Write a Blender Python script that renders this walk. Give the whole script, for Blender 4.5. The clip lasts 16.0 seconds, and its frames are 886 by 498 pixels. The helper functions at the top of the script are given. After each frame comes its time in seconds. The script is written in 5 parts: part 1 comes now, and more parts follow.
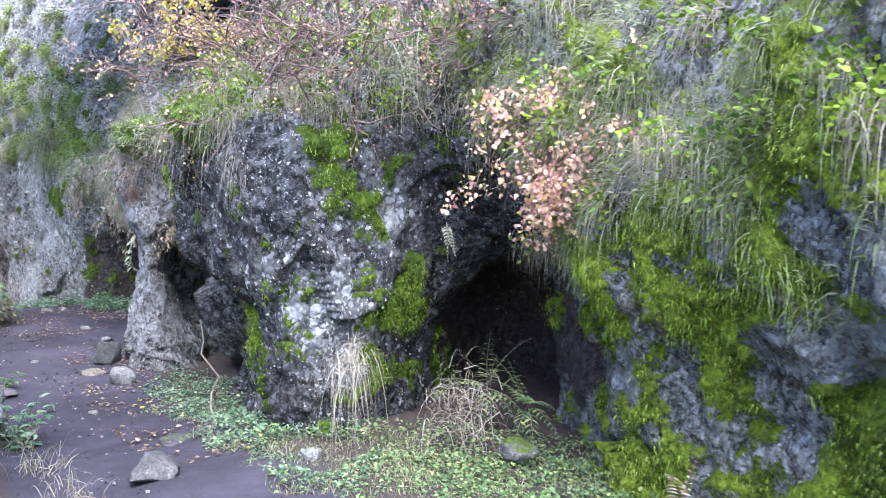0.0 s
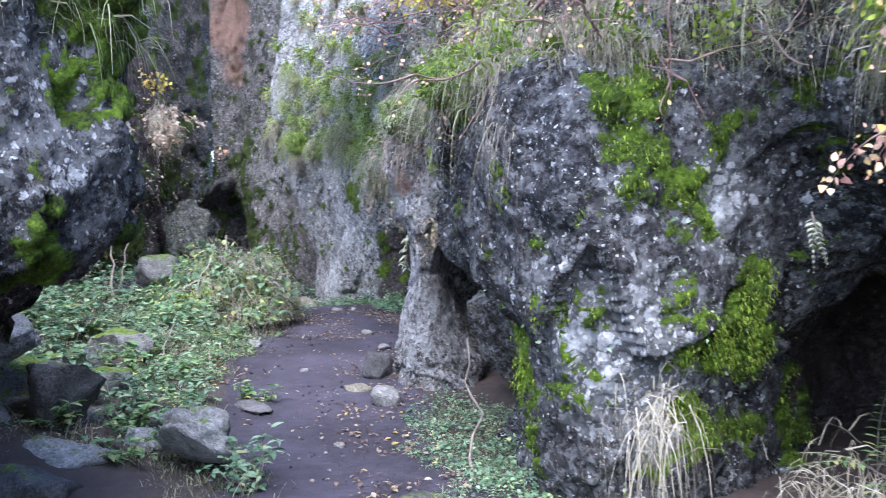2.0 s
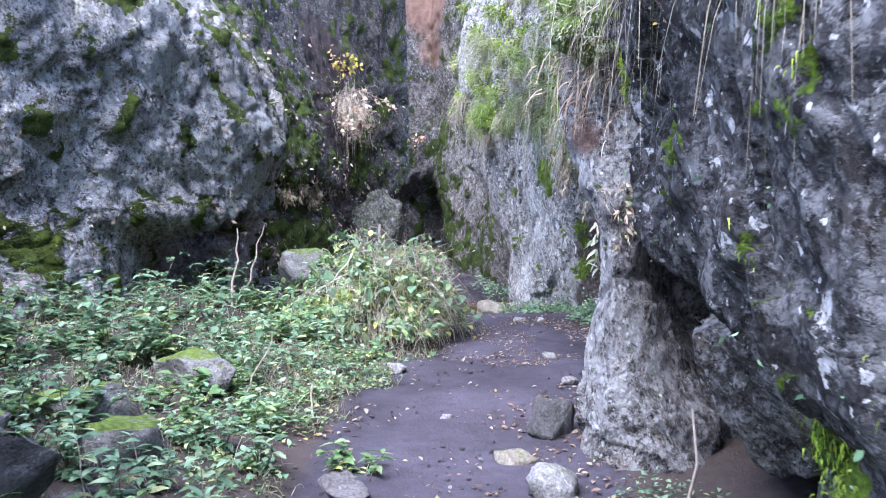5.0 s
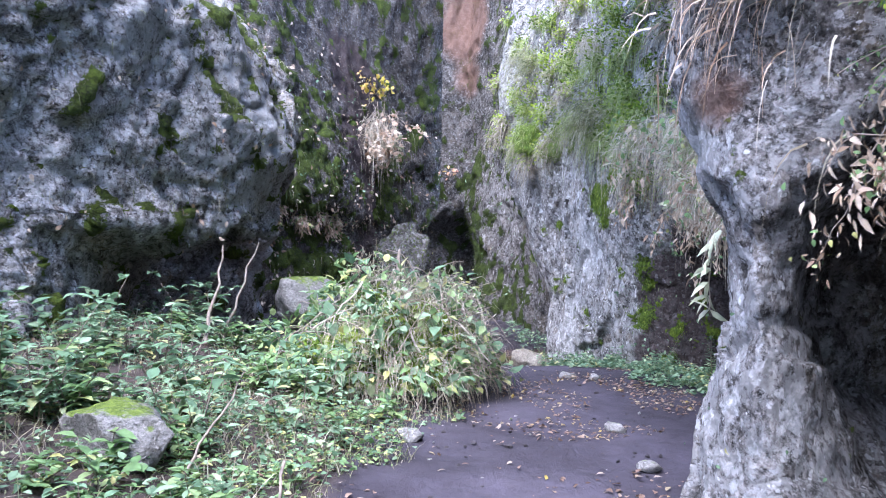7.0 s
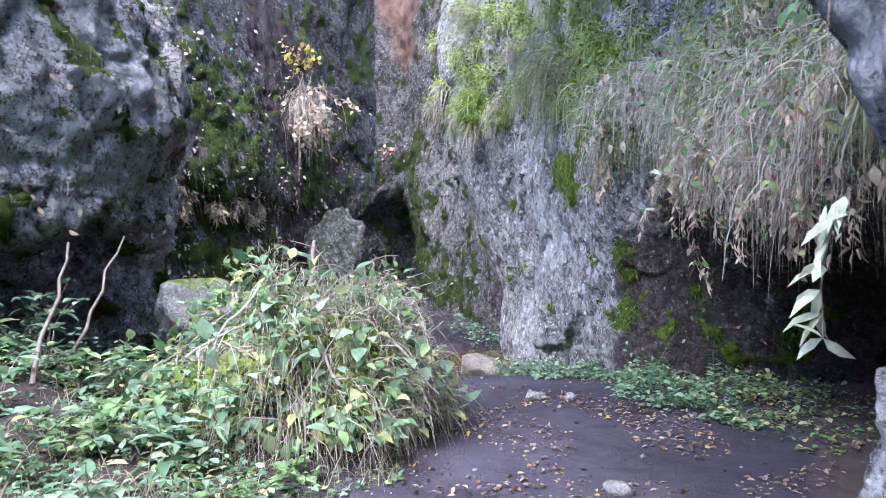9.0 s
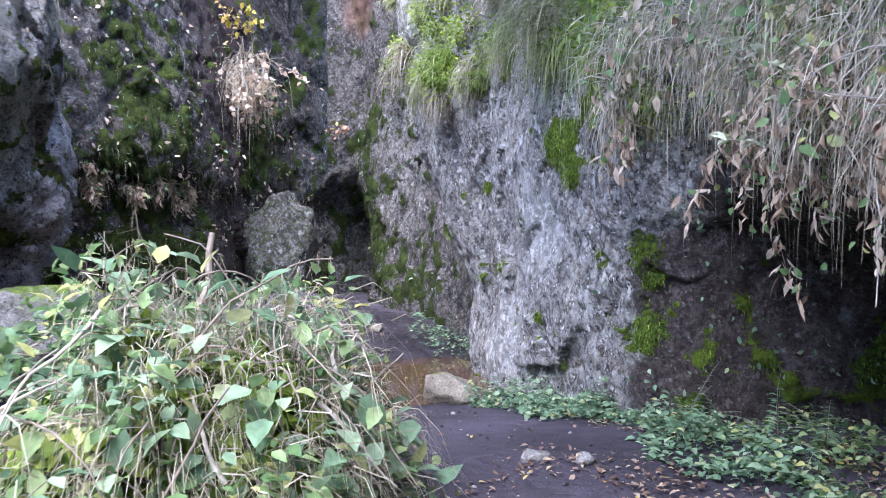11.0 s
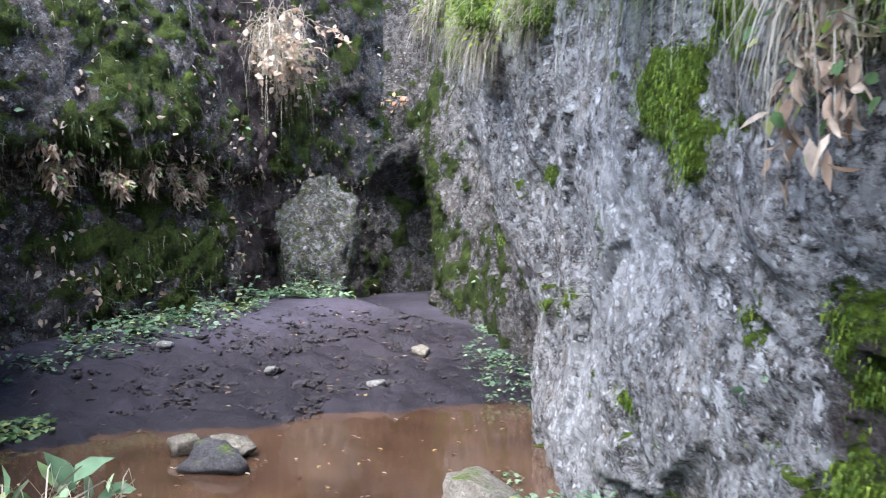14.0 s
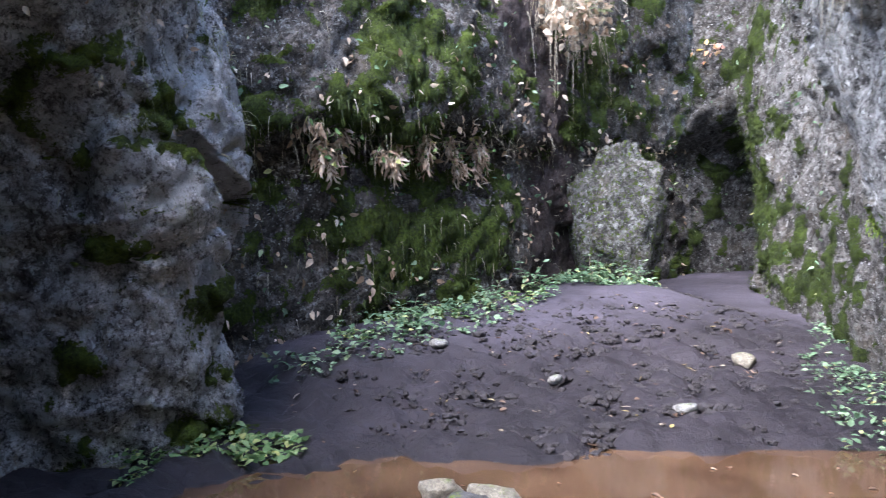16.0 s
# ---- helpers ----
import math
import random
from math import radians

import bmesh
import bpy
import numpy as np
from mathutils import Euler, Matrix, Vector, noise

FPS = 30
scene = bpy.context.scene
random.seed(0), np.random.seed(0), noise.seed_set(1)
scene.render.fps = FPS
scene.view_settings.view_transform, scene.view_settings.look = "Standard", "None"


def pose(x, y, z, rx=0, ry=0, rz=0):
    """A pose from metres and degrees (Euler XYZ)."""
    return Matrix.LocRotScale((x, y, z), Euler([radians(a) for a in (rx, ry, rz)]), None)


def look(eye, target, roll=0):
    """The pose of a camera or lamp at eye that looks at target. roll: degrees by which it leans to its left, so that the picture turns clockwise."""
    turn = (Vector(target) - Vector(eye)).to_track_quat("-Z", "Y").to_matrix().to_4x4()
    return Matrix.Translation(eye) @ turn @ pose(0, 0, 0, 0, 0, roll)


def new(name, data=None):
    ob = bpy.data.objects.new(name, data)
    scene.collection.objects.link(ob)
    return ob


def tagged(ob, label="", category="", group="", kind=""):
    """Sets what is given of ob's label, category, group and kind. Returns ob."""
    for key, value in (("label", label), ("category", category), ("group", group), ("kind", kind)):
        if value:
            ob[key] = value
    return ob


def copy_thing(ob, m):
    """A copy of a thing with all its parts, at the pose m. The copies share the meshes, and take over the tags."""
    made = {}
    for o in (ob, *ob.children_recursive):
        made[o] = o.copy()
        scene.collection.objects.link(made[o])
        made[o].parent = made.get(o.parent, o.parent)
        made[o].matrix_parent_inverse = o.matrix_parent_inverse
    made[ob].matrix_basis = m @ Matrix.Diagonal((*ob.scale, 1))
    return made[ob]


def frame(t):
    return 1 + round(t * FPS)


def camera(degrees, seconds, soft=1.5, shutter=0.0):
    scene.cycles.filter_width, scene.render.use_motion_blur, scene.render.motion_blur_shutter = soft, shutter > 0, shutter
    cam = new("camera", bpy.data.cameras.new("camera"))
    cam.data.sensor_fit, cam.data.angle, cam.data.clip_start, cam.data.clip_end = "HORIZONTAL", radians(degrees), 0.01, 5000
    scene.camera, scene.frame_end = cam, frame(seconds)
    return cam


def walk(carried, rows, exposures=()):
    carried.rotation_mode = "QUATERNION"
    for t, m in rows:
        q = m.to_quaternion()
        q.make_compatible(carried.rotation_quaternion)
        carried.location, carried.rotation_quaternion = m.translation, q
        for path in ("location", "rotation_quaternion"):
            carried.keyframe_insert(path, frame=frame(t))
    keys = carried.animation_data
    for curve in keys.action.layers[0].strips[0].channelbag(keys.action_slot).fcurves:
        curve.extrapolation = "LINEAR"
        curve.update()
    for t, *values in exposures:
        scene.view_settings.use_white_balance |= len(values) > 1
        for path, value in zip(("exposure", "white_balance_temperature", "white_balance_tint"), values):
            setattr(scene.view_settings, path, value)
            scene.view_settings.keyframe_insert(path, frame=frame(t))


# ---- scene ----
cam = camera(55.1, 16.0, soft=1.0, shutter=0.25)
PATH = [
    (0, (0.238, -0.212, 1.715), (0.203, 1.787, 1.662), -1.7),
    (0.5, (0.249, 0.395, 1.68), (0.098, 2.389, 1.651), -1.5),
    (1, (0.123, 0.899, 1.664), (-0.151, 2.88, 1.639), -1.5),
    (1.5, (0.009, 1.414, 1.683), (-0.457, 3.358, 1.652), -1.7),
    (2, (0.016, 1.86, 1.69), (-0.731, 3.714, 1.653), -1.6),
    (2.5, (-0.038, 2.293, 1.671), (-0.93, 4.082, 1.633), -1.9),
    (3, (-0.117, 2.734, 1.662), (-1.12, 4.463, 1.613), -2.1),
    (3.5, (-0.202, 3.217, 1.65), (-1.336, 4.863, 1.593), -2.5),
    (3.7, (-0.271, 3.384, 1.637), (-1.444, 5.003, 1.581), -2.5),
    (5.8, (-1.581, 5.564, 1.52), (-2.8, 7.15, 1.547), -0.5),
    (6, (-1.688, 5.695, 1.445), (-2.923, 7.268, 1.502), 0.3),
    (6.5, (-1.983, 6.038, 1.438), (-3.249, 7.584, 1.512), 0.5),
    (7, (-2.288, 6.333, 1.441), (-3.537, 7.893, 1.518), 0.7),
    (7.5, (-2.648, 6.64, 1.445), (-3.816, 8.261, 1.524), 0.1),
    (8, (-2.907, 6.953, 1.496), (-4.025, 8.611, 1.552), -0.7),
    (8.2, (-3.008, 7.151, 1.497), (-4.136, 8.802, 1.551), -0.8),
    (10.3, (-4.169, 9.011, 1.632), (-5.313, 10.651, 1.646), -1.3),
    (10.5, (-4.297, 9.172, 1.627), (-5.415, 10.83, 1.641), -1.2),
    (11, (-4.599, 9.585, 1.635), (-5.658, 11.282, 1.645), -0.7),
    (11.5, (-4.878, 10.044, 1.669), (-5.864, 11.784, 1.669), -0.5),
    (12, (-5.148, 10.584, 1.697), (-5.954, 12.414, 1.695), -0.3),
    (12.5, (-5.283, 11.061, 1.747), (-5.998, 12.929, 1.734), -0.2),
    (13, (-5.402, 11.546, 1.838), (-6.352, 13.305, 1.804), -0.7),
    (13.5, (-5.63, 12.03, 1.888), (-6.745, 13.691, 1.851), -0.6),
    (14, (-5.873, 12.371, 1.931), (-7.116, 13.937, 1.891), -0.8),
    (14.5, (-6.123, 12.805, 2.019), (-7.503, 14.251, 1.962), -1.4),
    (15, (-6.392, 13.145, 2.078), (-7.891, 14.467, 2.004), -1.7),
    (15.5, (-6.744, 13.373, 2.107), (-8.344, 14.569, 2.011), -2.0),
    (16, (-7.042, 13.608, 2.105), (-8.75, 14.641, 1.996), -1.8),
]
walk(cam, [(t, look(eye, target, roll)) for t, eye, target, roll in PATH], [(0, 2.85, 5850, 15), (3, 2.66, 5680, 15), (5.5, 3.18, 5700, 19), (8.3, 3.1, 5720, 20), (11.2, 3.05, 5820, 20), (12.5, 3.14, 6200, 13), (14.5, 3.25, 6150, 13), (16, 3.55, 6150, 14)])

# ---- light ----
world = bpy.data.worlds.new("sky")
scene.world = world
world.use_nodes = True
wn = world.node_tree
sky = wn.nodes.new("ShaderNodeTexSky")
sky.sky_type, sky.sun_disc = "NISHITA", False
SUN_UP, SUN_ROUND = radians(56), radians(168)
sky.sun_elevation, sky.sun_rotation = SUN_UP, SUN_ROUND
sky.air_density, sky.dust_density = 1.0, 1.0
wn.links.new(sky.outputs[0], wn.nodes["Background"].inputs[0])
wn.nodes["Background"].inputs[1].default_value = 0.15
sun = new("sun", bpy.data.lights.new("sun", "SUN"))
sun.data.energy, sun.data.angle, sun.data.color = 1.7, radians(50), (1.0, 0.97, 0.93)
sun.matrix_world = look((0, 0, 30), (0 - 30 * math.sin(SUN_ROUND) / math.tan(SUN_UP), 0 - 30 * math.cos(SUN_ROUND) / math.tan(SUN_UP), 0))

rng = np.random.default_rng(7)


# ---- materials ----
class Nodes:
    """A short hand for node materials in object space."""

    def __init__(self, name):
        self.mat = bpy.data.materials.new(name)
        self.mat.use_nodes = True
        self.tree = self.mat.node_tree
        self.bsdf = self.tree.nodes["Principled BSDF"]
        self.coord = self.tree.nodes.new("ShaderNodeTexCoord").outputs["Object"]

    def put(self, kind, **sets):
        n = self.tree.nodes.new(kind)
        for k, v in sets.items():
            setattr(n, k, v)
        return n

    def link(self, a, b):
        self.tree.links.new(a, b)

    def noise(self, scale, detail=4, rough=0.55, distort=0.0, stretch=None):
        n = self.put("ShaderNodeTexNoise")
        n.inputs["Scale"].default_value, n.inputs["Detail"].default_value = scale, detail
        n.inputs["Roughness"].default_value, n.inputs["Distortion"].default_value = rough, distort
        src = self.coord
        if stretch:
            m = self.put("ShaderNodeMapping")
            m.inputs["Scale"].default_value = stretch
            self.link(src, m.inputs[0])
            src = m.outputs[0]
        self.link(src, n.inputs["Vector"])
        return n.outputs["Fac"]

    def warped(self, amount, scale):
        """The place, shaken by a noise, for ragged outlines."""
        t = self.put("ShaderNodeTexNoise")
        t.inputs["Scale"].default_value, t.inputs["Detail"].default_value = scale, 5
        self.link(self.coord, t.inputs["Vector"])
        m = self.put("ShaderNodeVectorMath", operation="MULTIPLY_ADD")
        m.inputs[1].default_value = (amount, amount, amount)
        self.link(t.outputs["Color"], m.inputs[0])
        self.link(self.coord, m.inputs[2])
        return m.outputs[0]

    def cells(self, scale, place):
        """Distance to the nearest of scattered points, and that point's own random number."""
        t = self.put("ShaderNodeTexVoronoi")
        t.inputs["Scale"].default_value = scale
        self.link(place, t.inputs["Vector"])
        sep = self.put("ShaderNodeSeparateColor")
        self.link(t.outputs["Color"], sep.inputs[0])
        return t.outputs["Distance"], sep.outputs[0]

    def times(self, a, b, fac=1.0):
        m = self.put("ShaderNodeMix", data_type="RGBA", blend_type="MULTIPLY")
        m.inputs[0].default_value = fac
        self.link(a, m.inputs[6])
        self.link(b, m.inputs[7])
        return m.outputs[2]

    def ramp(self, fac, *stops):
        n = self.put("ShaderNodeValToRGB")
        e = n.color_ramp.elements
        while len(e) < len(stops):
            e.new(0.5)
        for el, (p, c) in zip(e, stops):
            el.position = p
            el.color = (c, c, c, 1) if isinstance(c, (int, float)) else (*c, 1)
        self.link(fac, n.inputs[0])
        return n.outputs[0]

    def mix(self, fac, a, b):
        n = self.put("ShaderNodeMix", data_type="RGBA")
        for s, v in ((n.inputs[0], fac), (n.inputs[6], a), (n.inputs[7], b)):
            if isinstance(v, tuple):
                s.default_value = (*v, 1)
            elif isinstance(v, (int, float)):
                s.default_value = v
            else:
                self.link(v, s)
        return n.outputs[2]

    def math(self, op, a, b=0.0):
        n = self.put("ShaderNodeMath", operation=op)
        n.inputs[2].default_value = -0.5
        for s, v in ((n.inputs[0], a), (n.inputs[1], b)):
            if isinstance(v, (int, float)):
                s.default_value = v
            else:
                self.link(v, s)
        return n.outputs[0]

    def attr(self, name):
        return self.put("ShaderNodeAttribute", attribute_name=name).outputs["Fac"]

    def finish(self, colour, rough=0.9, bump=None, strength=0.5, distance=0.03, spec=0.3):
        if isinstance(colour, tuple):
            self.bsdf.inputs["Base Color"].default_value = (*colour, 1)
        else:
            self.link(colour, self.bsdf.inputs["Base Color"])
        if isinstance(rough, (int, float)):
            self.bsdf.inputs["Roughness"].default_value = rough
        else:
            self.link(rough, self.bsdf.inputs["Roughness"])
        self.bsdf.inputs["Specular IOR Level"].default_value = spec
        if bump is not None:
            b = self.put("ShaderNodeBump")
            b.inputs["Strength"].default_value, b.inputs["Distance"].default_value = strength, distance
            self.link(bump, b.inputs["Height"])
            self.link(b.outputs[0], self.bsdf.inputs["Normal"])
        return self.mat


def rock_material(name, dark, mid, lichen_colour=(0.55, 0.56, 0.58), moss_lo=(0.025, 0.045, 0.008), moss_hi=(0.17, 0.25, 0.015), pitted=0.9, crusted=0.8):
    """Weathered rock: mottled base, crusts of lichen and pads of moss where the mesh's masks ask for them."""
    n = Nodes(name)
    big = n.noise(1.1, 5, 0.6, 0.4)
    fine = n.noise(9, 8, 0.72)
    grain = n.noise(48, 5, 0.75)
    base = n.mix(n.ramp(big, (0.34, 0.0), (0.66, 1.0)), dark, mid)
    base = n.times(base, n.ramp(fine, (0.34, 0.3), (0.5, 0.9), (0.66, 1.7)))
    base = n.times(base, n.ramp(grain, (0.34, 0.45), (0.5, 1.0), (0.66, 1.55)))
    # brown and green tints
    base = n.mix(n.math("MULTIPLY", n.ramp(n.noise(2.3, 6, 0.7, 0.3), (0.52, 0.0), (0.66, 1.0)), 0.4), base, tuple(c * k for c, k in zip(mid, (0.95, 0.8, 0.55))))
    # pits
    pits = n.ramp(n.noise(27, 5, 0.65, 0.2), (0.36, 0.12), (0.47, 1.0))
    base = n.times(base, pits, pitted)
    split = n.ramp(n.math("ABSOLUTE", n.math("SUBTRACT", n.noise(3.1, 9, 0.72, 0.9), 0.5)), (0.0, 0.22), (0.022, 1.0))
    base = n.times(base, split, 0.8)
    # bare earth
    soil = n.ramp(n.math("ADD", n.attr("earth"), n.math("MULTIPLY", fine, 0.5)), (0.7, 0.0), (0.85, 1.0))
    base = n.mix(soil, base, n.times(n.mix(fine, (0.022, 0.016, 0.016), (0.085, 0.064, 0.062)), n.ramp(grain, (0.34, 0.4), (0.5, 1.0), (0.66, 1.7))))
    # lichen: thin grey crust, round blotches of two sizes, and specks
    zone = n.attr("lichen")
    warp = n.warped(0.11, 9)
    crust = n.math("ADD", n.noise(11, 10, 0.82, 0.2), n.math("MULTIPLY", zone, 0.21))
    crust = n.math("MULTIPLY", n.ramp(crust, (0.56, 0.0), (0.62, 1.0)), crusted)
    crust = n.math("MULTIPLY", crust, n.math("SUBTRACT", 1.0, n.math("MULTIPLY", soil, 0.85)))
    ltone = n.mix(n.ramp(grain, (0.3, 0.0), (0.7, 1.0)), tuple(c * 0.6 for c in lichen_colour), lichen_colour)
    col = n.mix(crust, base, tuple(0.5 * c + 0.35 * m for c, m in zip(lichen_colour, mid)))
    rag = n.math("MULTIPLY", n.math("SUBTRACT", n.noise(24, 9, 0.82, 0.4), 0.5), 1.5)
    reach = n.math("ADD", n.math("MULTIPLY", zone, 1.0), 0.12)
    lmask = None
    for scale, wide in ((5.0, 0.62), (12.0, 0.66), (30.0, 0.7)):
        dist, cell = n.cells(scale, warp)
        r = n.math("MULTIPLY", n.math("MULTIPLY", n.math("MULTIPLY", cell, cell), wide), reach)
        m = n.ramp(n.math("ADD", n.math("SUBTRACT", r, dist), rag), (0.0, 0.0), (0.05, 1.0))
        lmask = m if lmask is None else n.math("MAXIMUM", lmask, m)
    lmask = n.math("MULTIPLY", lmask, n.math("SUBTRACT", 1.0, n.math("MULTIPLY", soil, 0.85)))
    lmask = n.math("MULTIPLY", lmask, n.ramp(grain, (0.3, 0.55), (0.45, 1.0)))
    col = n.mix(lmask, col, ltone)
    # moss
    mn = n.math("ADD", n.attr("moss"), n.math("MULTIPLY", n.math("SUBTRACT", n.noise(16, 7, 0.75, 0.3), 0.5), 1.7))
    mmask = n.ramp(mn, (0.46, 0.0), (0.56, 1.0))
    tone = n.math("ADD", n.math("MULTIPLY", n.noise(34, 5, 0.75), 0.55), n.math("MULTIPLY", n.noise(4, 5, 0.65), 0.45))
    mcol = n.ramp(tone, (0.38, tuple(c * 0.6 for c in moss_lo)), (0.48, tuple((a + b) / 2.6 for a, b in zip(moss_lo, moss_hi))), (0.62, moss_hi))
    col = n.mix(mmask, col, mcol)
    # red stain
    col = n.mix(n.ramp(n.math("ADD", n.attr("rust"), n.math("MULTIPLY", fine, 0.35)), (0.6, 0.0), (0.95, 0.85)), col, n.mix(fine, (0.12, 0.066, 0.05), (0.25, 0.155, 0.118)))
    h = n.math("ADD", n.math("MULTIPLY", fine, 0.8), n.math("MULTIPLY", grain, 0.3))
    h = n.math("ADD", h, n.math("MULTIPLY", n.math("MULTIPLY", mmask, n.noise(55, 4, 0.75)), 0.9))
    h = n.math("ADD", h, n.math("MULTIPLY", lmask, 0.1))
    h = n.math("ADD", h, n.math("ADD", n.math("MULTIPLY", pits, 0.4), n.math("MULTIPLY", split, 0.35)))
    return n.finish(col, 0.88, h, 1.0, 0.06, 0.22)


def leaf_material(name, *stops, rough=0.6, gloss=0.3):
    """Foliage whose every leaf or blade takes its own tone."""
    n = Nodes(name)
    isl = n.put("ShaderNodeNewGeometry").outputs["Random Per Island"]
    col = n.ramp(isl, *stops)
    wob = n.ramp(n.noise(17, 3), (0.3, 0.65), (0.7, 1.25))
    m = n.put("ShaderNodeMix", data_type="RGBA", blend_type="MULTIPLY")
    m.inputs[0].default_value = 1.0
    n.link(col, m.inputs[6])
    n.link(wob, m.inputs[7])
    mat = n.finish(m.outputs[2], rough, None, spec=gloss)
    t = n.put("ShaderNodeBsdfTranslucent")
    n.link(m.outputs[2], t.inputs[0])
    mx = n.put("ShaderNodeMixShader")
    mx.inputs[0].default_value = 0.4
    n.link(n.bsdf.outputs[0], mx.inputs[1])
    n.link(t.outputs[0], mx.inputs[2])
    n.link(mx.outputs[0], n.tree.nodes["Material Output"].inputs[0])
    return mat


ROCK_NEAR = rock_material("mossy_rock", (0.085, 0.084, 0.075), (0.26, 0.255, 0.235), moss_lo=(0.04, 0.07, 0.01), moss_hi=(0.34, 0.46, 0.035), crusted=0.7)
ROCK_DARK = rock_material("lichen_rock", (0.022, 0.022, 0.025), (0.072, 0.070, 0.076), (0.62, 0.63, 0.65), moss_lo=(0.015, 0.028, 0.006), moss_hi=(0.17, 0.28, 0.02), crusted=0.4)
ROCK_PALE = rock_material("pale_rock", (0.095, 0.09, 0.088), (0.32, 0.31, 0.30), (0.74, 0.75, 0.74), moss_lo=(0.02, 0.035, 0.008), moss_hi=(0.17, 0.26, 0.02), pitted=0.95, crusted=0.6)
ROCK_FAR = rock_material("far_rock", (0.042, 0.037, 0.034), (0.135, 0.122, 0.115), (0.42, 0.43, 0.43), moss_lo=(0.016, 0.026, 0.007), moss_hi=(0.085, 0.125, 0.016), pitted=0.6)
ROCK_SLAB = rock_material("slab_rock", (0.045, 0.044, 0.042), (0.135, 0.13, 0.125), (0.36, 0.38, 0.37), moss_lo=(0.02, 0.035, 0.008), moss_hi=(0.11, 0.16, 0.02), pitted=0.6)
ROCK_END = rock_material("end_rock", (0.036, 0.033, 0.032), (0.125, 0.115, 0.11), (0.42, 0.42, 0.42), moss_lo=(0.018, 0.03, 0.007), moss_hi=(0.06, 0.09, 0.012), pitted=0.8, crusted=0.6)
ROCK_LEFT = rock_material("grey_rock", (0.115, 0.108, 0.105), (0.43, 0.415, 0.41), (0.54, 0.55, 0.56), moss_lo=(0.02, 0.03, 0.008), moss_hi=(0.12, 0.17, 0.02), pitted=0.85)
ROCK_PILLAR = rock_material("pillar_rock", (0.075, 0.07, 0.068), (0.225, 0.215, 0.215), (0.52, 0.53, 0.55), moss_hi=(0.10, 0.15, 0.015))
GREEN = leaf_material("green_leaves", (0.0, (0.08, 0.15, 0.055)), (0.4, (0.16, 0.27, 0.11)), (0.8, (0.29, 0.38, 0.17)), (1.0, (0.48, 0.47, 0.17)))
NETTLE = leaf_material("bluish_green_leaves", (0.0, (0.08, 0.145, 0.08)), (0.5, (0.17, 0.28, 0.165)), (0.9, (0.30, 0.41, 0.26)), (1.0, (0.48, 0.46, 0.20)))
GRASS = leaf_material("pale_grass", (0.0, (0.10, 0.125, 0.06)), (0.4, (0.21, 0.23, 0.12)), (0.8, (0.36, 0.35, 0.22)), (1.0, (0.50, 0.47, 0.35)))
STRAW = leaf_material("dry_grass", (0.0, (0.19, 0.16, 0.11)), (0.5, (0.36, 0.32, 0.24)), (1.0, (0.54, 0.50, 0.42)))
PALE_STRAW = leaf_material("pale_straw", (0.0, (0.30, 0.26, 0.19)), (0.5, (0.52, 0.48, 0.38)), (1.0, (0.72, 0.68, 0.57)))
LUSH = leaf_material("lush_grass", (0.0, (0.13, 0.19, 0.05)), (0.5, (0.28, 0.35, 0.12)), (1.0, (0.50, 0.54, 0.27)))
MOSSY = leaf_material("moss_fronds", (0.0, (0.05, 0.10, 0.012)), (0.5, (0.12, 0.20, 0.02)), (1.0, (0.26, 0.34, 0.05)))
MOSS_DARK = leaf_material("dark_moss", (0.0, (0.018, 0.03, 0.008)), (0.6, (0.045, 0.07, 0.014)), (1.0, (0.10, 0.14, 0.03)))
MOSS_BRIGHT = leaf_material("bright_moss", (0.0, (0.09, 0.17, 0.012)), (0.5, (0.26, 0.38, 0.03)), (1.0, (0.46, 0.56, 0.10)))
PINK = leaf_material("pink_leaves", (0.0, (0.42, 0.20, 0.17)), (0.35, (0.62, 0.38, 0.30)), (0.7, (0.70, 0.50, 0.36)), (0.9, (0.72, 0.52, 0.15)), (1.0, (0.55, 0.22, 0.24)))
YELLOW = leaf_material("yellow_leaves", (0.0, (0.35, 0.32, 0.05)), (0.6, (0.58, 0.48, 0.08)), (1.0, (0.62, 0.40, 0.20)))
DEAD = leaf_material("dead_leaves", (0.0, (0.22, 0.14, 0.09)), (0.4, (0.50, 0.37, 0.27)), (1.0, (0.70, 0.59, 0.47)))
LITTER = leaf_material("leaf_litter", (0.0, (0.10, 0.06, 0.04)), (0.5, (0.28, 0.19, 0.14)), (0.85, (0.42, 0.36, 0.28)), (1.0, (0.5, 0.38, 0.10)))
PALE_GREEN = leaf_material("pale_green_leaves", (0.0, (0.12, 0.15, 0.07)), (0.5, (0.25, 0.29, 0.16)), (1.0, (0.42, 0.45, 0.29)))
DRY = leaf_material("bleached_sticks", (0.0, (0.34, 0.30, 0.26)), (1.0, (0.58, 0.54, 0.48)))
PALE_LEAF = leaf_material("pale_leaves", (0.0, (0.42, 0.46, 0.30)), (1.0, (0.70, 0.72, 0.55)))
TWIG = leaf_material("twigs", (0.0, (0.16, 0.12, 0.10)), (0.6, (0.32, 0.27, 0.23)), (1.0, (0.52, 0.47, 0.41)))
TWIG_RED = leaf_material("reddish_twigs", (0.0, (0.10, 0.06, 0.05)), (0.6, (0.22, 0.14, 0.13)), (1.0, (0.34, 0.25, 0.22)))


